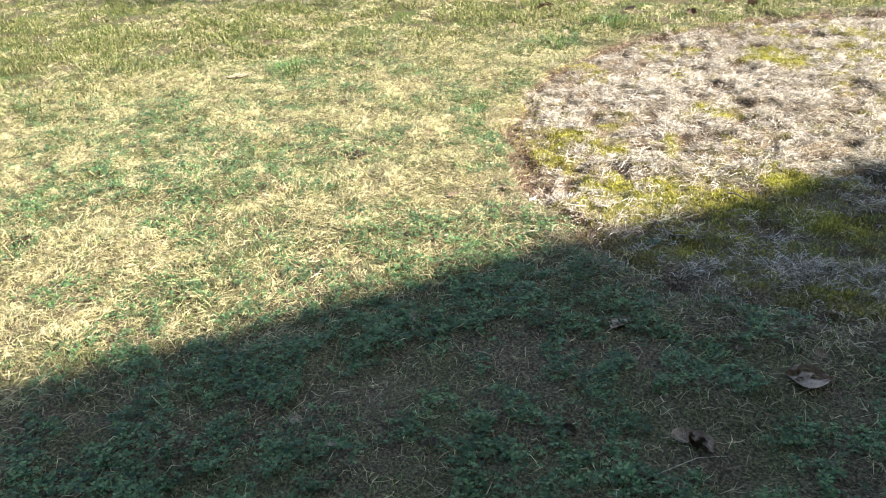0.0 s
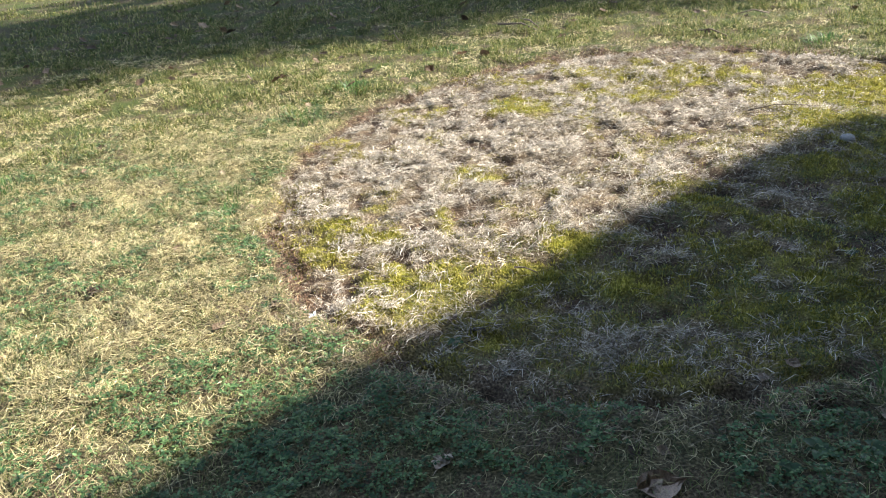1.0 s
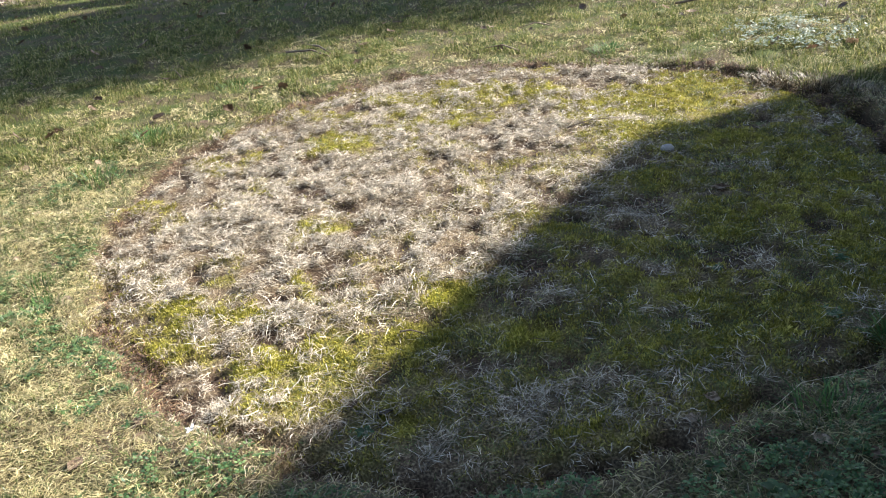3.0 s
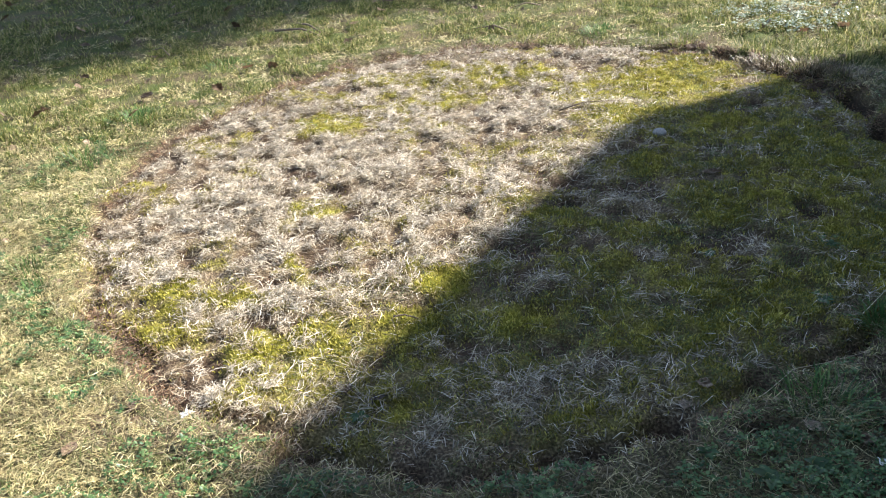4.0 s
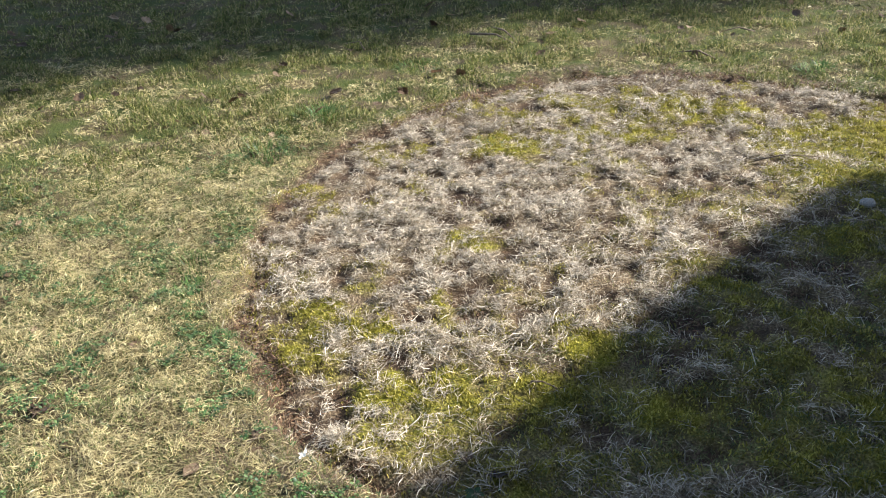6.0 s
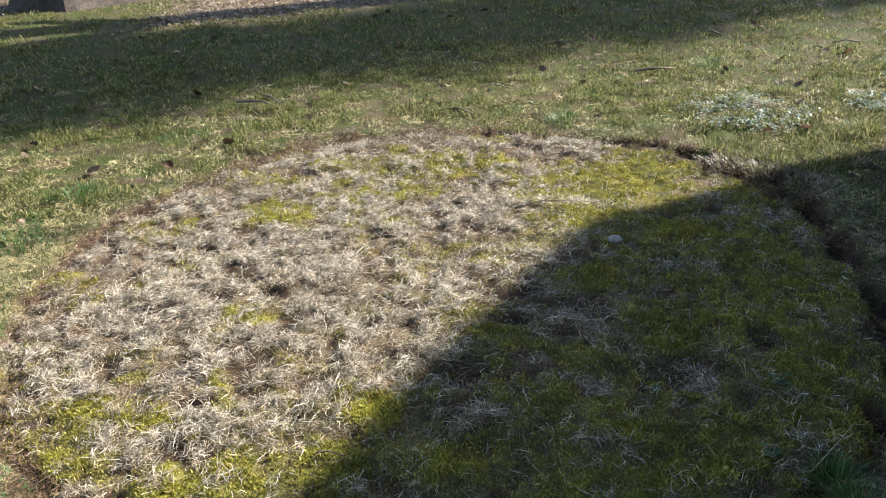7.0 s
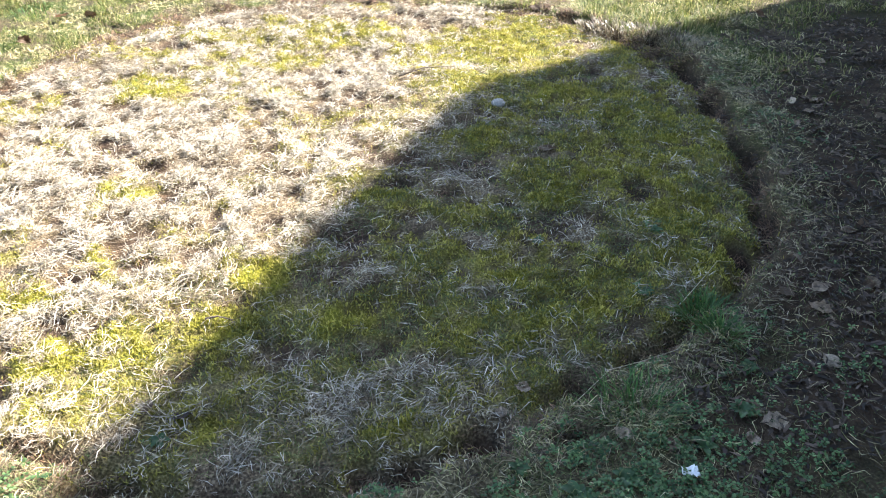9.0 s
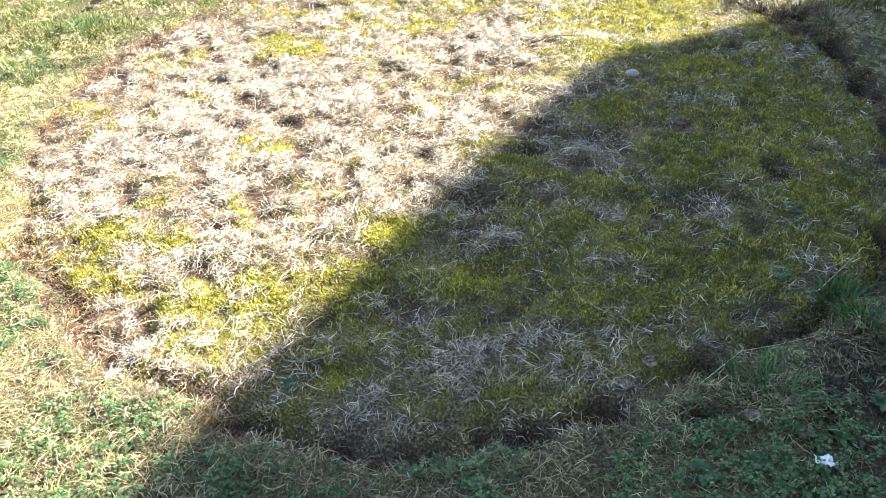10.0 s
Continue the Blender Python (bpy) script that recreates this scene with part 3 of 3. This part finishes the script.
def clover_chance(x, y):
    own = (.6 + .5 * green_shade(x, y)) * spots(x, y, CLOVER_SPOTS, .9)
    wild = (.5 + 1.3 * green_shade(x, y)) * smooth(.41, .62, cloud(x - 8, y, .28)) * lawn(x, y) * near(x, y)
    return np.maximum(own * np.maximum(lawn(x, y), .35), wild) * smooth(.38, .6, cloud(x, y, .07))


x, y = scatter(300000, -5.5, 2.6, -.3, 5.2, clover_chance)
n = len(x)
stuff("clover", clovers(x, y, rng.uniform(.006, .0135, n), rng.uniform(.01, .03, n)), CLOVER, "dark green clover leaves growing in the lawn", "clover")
x, y = scatter(24000, 1.6, 6.6, 5.4, 9.5, lambda x, y: spots(x, y, PALE_SPOTS, .8) * smooth(.35, .6, cloud(x, y, .15)))
n = len(x)
stuff("pale_weed", clovers(x, y, rng.uniform(.010, .024, n), rng.uniform(.03, .08, n)), SILVER, "pale silvery weed leaves catching the sun", "weed")


# ---- things ----
def link(name, bm, material, parent=None, label="", smooth_faces=False):
    me = bpy.data.meshes.new(name)
    bm.to_mesh(me)
    bm.free()
    me.materials.append(material)
    for p in me.polygons:
        p.use_smooth = smooth_faces
    ob = new(name, me)
    ob.parent = parent
    if label:
        ob["label"] = label
    return ob


def tube(bm, points, radii, sides=8, rough=0.0):
    """A bent round limb through the points."""
    rings = []
    for k, p in enumerate(points):
        p = Vector(p)
        ahead = (Vector(points[min(k + 1, len(points) - 1)]) - Vector(points[max(k - 1, 0)])).normalized()
        q = ahead.to_track_quat("Z", "Y")
        rings.append([bm.verts.new(p + q @ Vector((math.cos(s * math.tau / sides), math.sin(s * math.tau / sides), 0)) * radii[k] * (1 + rough * random.uniform(-1, 1))) for s in range(sides)])
    for r0, r1 in zip(rings, rings[1:]):
        for s in range(sides):
            bm.faces.new((r0[s], r0[(s + 1) % sides], r1[(s + 1) % sides], r1[s]))
    bm.faces.new(rings[-1])
    bm.faces.new(rings[0][::-1])


def limbs(bm, top, radius, height, count, spread, seed):
    r = random.Random(seed)
    for k in range(count):
        a = k * 2.4 + r.uniform(-.4, .4)
        z = top * r.uniform(.45, 1.0)
        p = Vector((0, 0, z))
        pts, rad = [p.copy()], [radius * r.uniform(.3, .5)]
        way = Vector((math.cos(a), math.sin(a), r.uniform(.5, 1.1)))
        for s in range(4):
            p = p + way.normalized() * spread * r.uniform(.2, .3)
            way += Vector((r.uniform(-.4, .4), r.uniform(-.4, .4), r.uniform(-.1, .4)))
            pts.append(p.copy())
            rad.append(rad[0] * (.75 - .17 * s))
        tube(bm, pts, rad, 6)


def big_tree(name, x, y, radius, label, seed):
    """An old bare tree with a flared, rooted foot."""
    base = tagged(new(name), label, "tree", "old trees")
    base.location = (x, y, float(lie(np.array([x]), np.array([y]))[0]) - .05)
    r = random.Random(seed)
    bm = bmesh.new()
    sides, levels = 36, [0, .06, .14, .25, .4, .7, 1.2, 2.0, 3.5, 5.5, 7.5]
    lobes = [(r.uniform(0, 6.28), r.uniform(.5, 1.0)) for _ in range(7)]
    rings = []
    for z in levels:
        ring = []
        for s in range(sides):
            a = s * math.tau / sides
            flare = sum(h * max(0, math.cos(a - c)) ** 14 for c, h in lobes)
            rr = radius * (1 - .05 * z) * (1 + .06 * math.sin(a * 9 + z) + r.uniform(-.03, .03)) + radius * math.exp(-z * 4.5) * (.18 + .75 * flare)
            ring.append(bm.verts.new((rr * math.cos(a), rr * math.sin(a), z)))
        rings.append(ring)
    for r0, r1 in zip(rings, rings[1:]):
        for s in range(sides):
            bm.faces.new((r0[s], r0[(s + 1) % sides], r1[(s + 1) % sides], r1[s]))
    link("trunk", bm, BARK, base)
    bm = bmesh.new()
    limbs(bm, 7.6, radius, 12, 9, 5.5, seed)
    link("limbs", bm, BARK, base)
    return base


big_tree("oak_tree", -5.15, 14.2, .62, "old dark oak trunk with flared roots beside leaf litter", 3)
big_tree("oak_tree", 2.15, 14.15, .55, "old dark oak trunk standing in brown leaf litter", 8)


def shade_evergreen(x, y, top, low, spread, seed, sprays=1500):
    """An unseen tall evergreen added to cast shade: trunk, whorled limbs, and a crown of many small sprays."""
    base = tagged(new("shade_tree"), "unseen tall evergreen tree added to shade the back lawn", "tree", "evergreens beside the garden")
    base.location = (x, y, 0)
    bm = bmesh.new()
    tube(bm, [(0, 0, -.1), (0, 0, 1), (.1, 0, top * .5), (0, .1, top)], [.32, .26, .16, .03], 10, .05)
    limbs(bm, top * .9, .22, top, 14, spread * 1.1, seed)
    link("trunk", bm, BARK, base)
    g = np.random.default_rng(seed)
    n = sprays
    h = g.random(n)
    z = low + (top + .6 - low) * h
    reach = spread * np.sqrt(np.clip(1 - (2 * h - 1) ** 2, .02, 1)) * (.72 + .5 * g.random(n))
    a = g.uniform(0, 6.283, n)
    r = reach * np.sqrt(g.random(n))
    c = np.stack([r * np.cos(a), r * np.sin(a), z + g.normal(0, .2, n)], -1)
    u, v = g.normal(0, 1, (n, 3)), g.normal(0, 1, (n, 3))
    u /= np.linalg.norm(u, axis=1)[:, None]
    v -= (u * v).sum(1)[:, None] * u
    v /= np.linalg.norm(v, axis=1)[:, None]
    s = g.uniform(.16, .34, n)[:, None]
    q = np.stack([c - u * s, c - v * s * .45, c + u * s, c + v * s * .45], 1).reshape(-1, 3)
    me = raw_mesh("crown", q, np.arange(n * 4), np.full(n, 4))
    me.materials.append(CANOPY)
    new("crown", me).parent = base


# Unseen, and placed so that their shade lies in one band across the back of the lawn.
SHADE_REACH = 1 / math.tan(radians(SUN_HEIGHT))
for k, (sx, sy, mid_z, spread, sprays) in enumerate([(-7.2, 6.7, 13.0, 2.5, 2600), (-3.8, 8.6, 12.2, 2.25, 2000), (.2, 10.8, 12.0, 1.9, 1300), (4.4, 12.6, 12.4, 2.2, 1300), (.3, 8.9, 14.5, 1.5, 330), (3.6, 10.4, 15.0, 1.6, 330)]):
    far = mid_z * SHADE_REACH
    shade_evergreen(sx + SUN_FLAT.x * far, sy + SUN_FLAT.y * far, mid_z + 3.2, mid_z - 3.2, spread, 40 + k, sprays)


def house():
    """An unseen house, placed to cast the shade on the near lawn: its long wall and eave run beside the walk."""
    eave = 3.5
    far = eave * SHADE_REACH
    corner = Vector((1.0, 4.54, 0)) + SUN_FLAT * far
    along = Vector((-.525, -.851, 0)).normalized()
    out = Vector((along.y, -along.x, 0))
    if out.x < 0:
        out = -out
    base = tagged(new("house"), "unseen brown sided house with a dark shingle roof, placed to shade the lawn", "house")
    base.matrix_world = Matrix(((along.x, out.x, 0, corner.x), (along.y, out.y, 0, corner.y), (0, 0, 1, 0), (0, 0, 0, 1)))

    def block(bm, lo, hi):
        made = bmesh.ops.create_cube(bm, size=1)["verts"]
        for v in made:
            v.co = Vector([lo[k] + (v.co[k] + .5) * (hi[k] - lo[k]) for k in range(3)])

    def walls(name, lo, hi, material):
        bm = bmesh.new()
        block(bm, lo, hi)
        bmesh.ops.bevel(bm, geom=bm.edges[:], offset=.01, segments=1, affect="EDGES")
        return link(name, bm, material, base)

    length, deep = 15.0, 8.0
    walls("foundation", (.06, .14, -.3), (length - .06, deep - .14, .35), STONE)
    walls("wall", (.04, .12, .35), (length - .04, deep - .12, eave - .16), SIDING)
    for k in range(15):
        walls("siding_board", (.03, .095, .37 + k * .19), (length - .03, .125, .37 + k * .19 + .17), SIDING)
    walls("fascia", (1.8, .0, eave - .16), (length, .1, eave), SIDING)
    bm = bmesh.new()
    # Ridge height is chosen to block more sky above the shaded ground.
    peak = 2.8
    cross = [(0, eave), (0, eave + .03), (deep / 2, eave + peak), (deep, eave + .03), (deep, eave - .16), (.16, eave - .16), (.16, eave)]
    # The eave draws back a little towards the gable only to round the corner of its shadow.
    ends = [[bm.verts.new((e, yy + (drawn if k < 2 else 0), zz)) for k, (yy, zz) in enumerate(cross)] for e, drawn in ((0, .14), (.35, .09), (.75, .07), (1.1, .04), (1.8, 0), (length, 0))]
    m = len(cross)
    for e0, e1 in zip(ends, ends[1:]):
        for s in range(m):
            bm.faces.new((e0[s], e0[(s + 1) % m], e1[(s + 1) % m], e1[s]))
    bm.faces.new(ends[0][::-1])
    bm.faces.new(ends[-1])
    bmesh.ops.recalc_face_normals(bm, faces=bm.faces[:])
    link("roof", bm, SHINGLE, base)


house()


def resting(x, y, up=0.0):
    return float(lie(np.array([x]), np.array([y]))[0]) + up


def leaf_mesh(seed, lobed):
    """A dry curled leaf with a midrib and stalk, 1 long."""
    r = random.Random(seed)
    curl, cup, wave = r.uniform(.1, .6), r.uniform(.1, .9), r.uniform(0, 6)
    bm = bmesh.new()
    rows = []
    n = 9
    for k in range(n):
        s = k / (n - 1)
        half = .36 * math.sin(math.pi * min(1, s * 1.05 + .04)) ** .7 * (1 + (lobed * .45 * math.cos(k * math.pi) if 0 < k < n - 1 else 0))
        row = []
        for c in (-1, -.5, 0, .5, 1):
            yy = half * c
            zz = .04 + curl * (s - .5) ** 2 * .5 + cup * yy * yy * .9 + .03 * math.sin(9 * s + c * 3 + wave) + (-.012 if c == 0 else 0)
            row.append(bm.verts.new((s - .5, yy, zz)))
        rows.append(row)
    for a, b in zip(rows, rows[1:]):
        for c in range(4):
            bm.faces.new((a[c], b[c], b[c + 1], a[c + 1]))
    bmesh.ops.solidify(bm, geom=bm.faces[:], thickness=.012)
    tube(bm, [(-.5, 0, .16 * curl + .03), (-.62, .02, .1 * curl + .04), (-.78, .05, .03)], [.014, .012, .009], 5)
    me = bpy.data.meshes.new("fallen_leaf")
    bm.to_mesh(me)
    bm.free()
    me.materials.append(LEAF)
    return me


LEAVES = [leaf_mesh(k, .0 if k % 2 else .4) for k in range(6)]
PALE_LEAF = blade_material("bleached leaf", [(0, (.40, .28, .19)), (1, (.58, .46, .34))], 0.55, 0.15, "object")
for k in range(3):
    LEAVES.append(leaf_mesh(20 + k, 0.3 * (k % 2)))
    LEAVES[-1].materials[0] = PALE_LEAF


def leaf(x, y, size, turn, tip=0.0, which=0, label="dry brown fallen leaf lying on the lawn"):
    ob = new("fallen_leaf", LEAVES[which % 9])
    ob.matrix_world = pose(x, y, resting(x, y, .006 if y < 5 else .038), tip, tip * .6, turn) @ Matrix.Scale(size, 4)
    return tagged(ob, label, "leaf", "fallen leaves")


# Leaves that stand out, then the scattered rest.
leaf(.24, 1.31, .13, 30, 8, 6, "large curled brown leaf lying in the shaded clover")
leaf(-.32, 1.34, .08, 80, -10, 7, "pale curled leaf lying in the shaded clover")
for k, (x, y, s) in enumerate([(-.39, 2.06, .06), (-.49, 2.12, .05), (.61, 1.96, .05), (1.24, 2.01, .07), (1.21, 1.87, .045), (2.07, 2.97, .06), (1.57, 1.86, .07), (1.26, 1.66, .085),
                               (1.17, 1.61, .06), (1.03, 1.68, .07), (.94, 1.63, .065), (1.68, 2.1, .08), (1.74, 2.2, .075), (1.62, 2.2, .07), (1.19, 3.54, .07), (.52, 1.87, .05),
                               (-3.26, 2.4, .11), (-3.54, 2.82, .12), (-1.99, 1.61, .06), (-2.55, .75, .09), (-1.94, 2.1, .09), (-1.74, 1.95, .08), (-2.02, 5.57, .1), (.08, .9, .08),
                               (.03, .91, .07), (-.87, .47, .055), (-.72, .44, .05), (-.5, .57, .045), (-.23, .8, .05)]):
    leaf(x, y, s * (1.25 if y > 2.4 else 1), k * 77 % 360, (k * 31 % 30) - 15, k, "dry brown leaf on moss and straw" if math.hypot(x - POOL_X, y - POOL_Y) < 2 else "dry brown fallen leaf lying on the lawn")
spread = random.Random(5)
count = 0
while count < 290:
    x, y = spread.uniform(-6, 6.5), spread.uniform(.6, 12)
    if (count < 185) != (y > 5.6) or not bool(in_view(np.array([x]), np.array([y]))[0]) or math.hypot(x - POOL_X, y - POOL_Y) < 2.1:
        continue
    leaf(x, y, spread.uniform(.06, .12) if y > 5 else spread.uniform(.035, .07), spread.uniform(0, 360), spread.uniform(-50, 50), count % 6 if y > 5 else count)
    count += 1


def tuft(x, y, size, tall, seed, material, label):
    """A clump of arching grass blades growing from one root."""
    g = np.random.default_rng(seed)
    n = 240
    a, r = g.uniform(0, 6.283, n), np.sqrt(g.random(n)) * size
    rise = np.clip(1.5 - r / size * .9 + g.normal(0, .2, n), .25, 1.55)
    length = tall * g.uniform(.5, 1.1, n)
    root = np.stack([r * np.cos(a), r * np.sin(a), np.full(n, -.01)], -1)
    a = a + g.normal(0, .6, n)
    way = np.stack([np.cos(a) * np.cos(rise), np.sin(a) * np.cos(rise), np.sin(rise)], -1)
    side = np.stack([-np.sin(a), np.cos(a), np.zeros(n)], -1) * g.uniform(.0012, .0024, n)[:, None]
    mid, end = root + way * (length * .6)[:, None], root + way * length[:, None] + np.stack([np.cos(a), np.sin(a), -.6 * np.ones(n)], -1) * (length * .2)[:, None]
    v = np.stack([root - side, root + side, mid + side, mid - side, end], 1).reshape(-1, 3)
    b = np.arange(n) * 5
    me = raw_mesh("grass_tuft", v, np.stack([b, b + 1, b + 2, b + 3, b + 3, b + 2, b + 4], -1).ravel(), np.tile([4, 3], n))
    me.materials.append(material)
    ob = new("grass_tuft", me)
    ob.location = (x, y, resting(x, y))
    return tagged(ob, label, "grass", "grass tufts")


for k, (x, y, s, h) in enumerate([(-1.9, 3.12, .12, .08), (-1.78, 2.9, .1, .07), (-1.95, 5.08, .16, .1), (-2.09, 4.45, .16, .09), (-3.31, 3.14, .17, .1), (.9, 1.78, .12, .09), (1.33, 2.21, .08, .1), (1.3, 2.05, .06, .08),
                                  (4.36, 6.32, .2, .12), (1.31, 6.35, .15, .08), (6.3, 10.0, .4, .16), (-1.6, 6.3, .18, .08), (3.0, 7.9, .2, .1)]):
    tuft(x, y, s, h, 60 + k, TUFT, "bright green tuft of grass standing in the lawn")
for k, (x, y, s, h) in enumerate([(2.2, 5.05, .16, .09), (2.36, 4.85, .14, .09), (2.03, 5.22, .12, .08), (2.47, 4.6, .12, .07), (2.28, 4.95, .13, .1), (2.12, 5.12, .13, .09), (1.9, 5.42, .12, .07), (2.4, 4.7, .1, .07)]):
    tuft(x, y, s, h, 90 + k, WEATHERED, "tuft of dead brown grass hanging over the sunken edge")
for k, (x, y, s, h) in enumerate([(2.32, 5.2, .15, .11), (2.55, 4.95, .14, .1), (2.1, 5.45, .14, .1), (1.75, 5.75, .13, .09), (2.7, 5.3, .16, .1), (3.3, 5.6, .18, .12), (2.42, 5.12, .14, .12), (2.2, 5.32, .13, .1), (2.85, 5.1, .15, .1), (3.0, 5.45, .16, .1)]):
    tuft(x, y, s, h, 110 + k, MEADOW, "yellow-green tuft of rough grass on the bank of the sunken round")


count = 0
while count < 60:
    x, y = spread.uniform(1.2, 3.9), spread.uniform(1.3, 4.8)
    if not bool(in_view(np.array([x]), np.array([y]))[0]) or math.hypot(x - POOL_X, y - POOL_Y) < 2.2:
        continue
    leaf(x, y, spread.uniform(.03, .08), spread.uniform(0, 360), spread.uniform(-35, 35), spread.randrange(6), "dry brown leaf lying on thin soil beside the lawn")
    count += 1


def twig(name, points, thick, material, label, category="twig"):
    bm = bmesh.new()
    pts = [(x, y, resting(x, y, up)) for x, y, up in points]
    tube(bm, pts, [thick * (1 - .5 * k / (len(pts) - 1)) for k in range(len(pts))], 6, .15)
    return tagged(link(name, bm, material, smooth_faces=True), label, category, "twigs and stems")


twig("twig", [(.65, 4.6, .02), (.8, 4.65, .03), (.92, 4.63, .025), (1.03, 4.67, .02)], .0035, TWIG, "dark thin twig lying on sunlit moss")
twig("twig", [(-1.17, 7.46, .03), (-1.05, 7.25, .05), (-.93, 7.02, .03)], .011, TWIG, "dark twig lying in rough grass")
twig("twig", [(-1.33, 7.19, .03), (-1.1, 7.1, .05), (-.94, 6.93, .03)], .011, TWIG, "dark twig lying in rough grass")
twig("twig", [(2.2, 7.7, .03), (2.4, 7.62, .07), (2.6, 7.7, .04)], .014, TWIG, "crooked dark stick lying in rough grass")
twig("twig", [(-.34, 2.50, .02), (-.30, 2.51, .02), (-.25, 2.50, .015)], .004, TWIG, "dark thin twig lying on moss and straw")
twig("dry_stem", [(-.005, .725, .002), (.035, .785, .008), (.085, .85, .01), (.14, .9, .004)], .0014, PALE_STEM, "pale dry grass stem bent over shaded clover", "stem")
twig("dry_stem", [(.71, 1.8, .02), (.77, 1.88, .05), (.88, 1.95, .06), (1.0, 1.98, .05), (1.12, 1.99, .02)], .0014, PALE_STEM, "pale dry stem arching over the sunken edge", "stem")
twig("dry_stem", [(1.28, 2.28, .02), (1.37, 2.34, .07), (1.46, 2.4, .08), (1.54, 2.44, .05)], .0014, PALE_STEM, "pale dry stem arching over the sunken edge", "stem")
for k in range(26):
    x, y = spread.uniform(-3, 5), spread.uniform(6.4, 11)
    a = spread.uniform(0, 3.14)
    d = spread.uniform(.05, .16)
    twig("twig", [(x, y, .02), (x + d * math.cos(a), y + d * math.sin(a), .05), (x + 2 * d * math.cos(a + .3), y + 2 * d * math.sin(a + .3), .03)], spread.uniform(.006, .011), TWIG, "short dark twig lying in rough grass")
twig("garden_stake", [(-6.93, 12.12, -.05), (-7.0, 12.2, .5), (-7.09, 12.3, 1.1)], .02, PALE_STEM, "thin pale stake leaning beside the leaf litter", "stake")


def scrap(x, y, size, seed):
    """A crumpled paper scrap."""
    r = random.Random(seed)
    bm = bmesh.new()
    bmesh.ops.create_grid(bm, x_segments=6, y_segments=6, size=.5)
    for v in bm.verts:
        v.co.z = r.uniform(0, .28) + .2 * abs(v.co.x)
        v.co.x *= .55 + .5 * r.random()
        v.co.y *= .75 + .5 * r.random()
    bmesh.ops.solidify(bm, geom=bm.faces[:], thickness=.02)
    ob = link("paper_scrap", bm, PAPER)
    ob.matrix_world = pose(x, y, resting(x, y, .018), 0, 8, seed * 40) @ Matrix.Scale(size, 4)
    return tagged(ob, "crumpled white paper scrap lying on the ground", "paper")


scrap(.93, 1.51, .042, 2)
scrap(-.98, 2.01, .025, 5)


def pebble(x, y, size, seed):
    r = random.Random(seed)
    bm = bmesh.new()
    bmesh.ops.create_icosphere(bm, subdivisions=3, radius=.5)
    for v in bm.verts:
        v.co *= 1 + .25 * noise.noise(v.co * 1.8 + Vector((seed, 0, 0)))
        v.co.z *= .5
    ob = link("pebble", bm, STONE, smooth_faces=True)
    ob.matrix_world = pose(x, y, resting(x, y, size * .2), 0, 0, r.uniform(0, 360)) @ Matrix.Scale(size, 4)
    return tagged(ob, "flat grey pebble lying on shaded moss", "stone", "pebbles")


pebble(1.1, 4.1, .075, 1)
leaf(.61, 1.97, .038, 200, 12, 8, "pale curled leaf lying on shaded moss")


def rosette(x, y, size, seed):
    """A flat broad-leaved weed: bent leaves round one crown."""
    r = random.Random(seed)
    base = tagged(new("weed"), "dark green broad-leaved weed growing flat in shaded clover", "weed", "broad-leaved weeds")
    base.location = (x, y, resting(x, y, .004))
    for k in range(r.randint(9, 13)):
        a, long, rise = k * 2.4 + r.uniform(-.3, .3), size * r.uniform(.6, 1.0), r.uniform(.25, .8)
        out, side = Vector((math.cos(a), math.sin(a), 0)), Vector((-math.sin(a), math.cos(a), 0))
        bm = bmesh.new()
        rows = []
        for q in range(6):
            u = q / 5
            half = long * .27 * math.sin(math.pi * min(1, .08 + u * .9)) ** .8
            mid = out * long * u + Vector((0, 0, long * (rise * u - .75 * rise * u * u) + .006))
            rows.append([bm.verts.new(mid + side * half * c + Vector((0, 0, abs(c) * half * .35))) for c in (-1, 0, 1)])
        for p, q in zip(rows, rows[1:]):
            for c in (0, 1):
                bm.faces.new((p[c], q[c], q[c + 1], p[c + 1]))
        link("leaf", bm, CLOVER, base, smooth_faces=True)


for k, (x, y, size) in enumerate([(.62, 1.5, .07), (.76, 1.53, .06), (.55, 1.42, .05), (1.02, 1.6, .06), (1.2, 1.72, .06), (1.38, 2.74, .045), (1.17, 2.36, .05), (.9, 2.75, .04), (.5, 1.62, .045), (1.32, 1.9, .05), (-.45, 1.98, .045)]):
    rosette(x, y, size * .75, 200 + k)
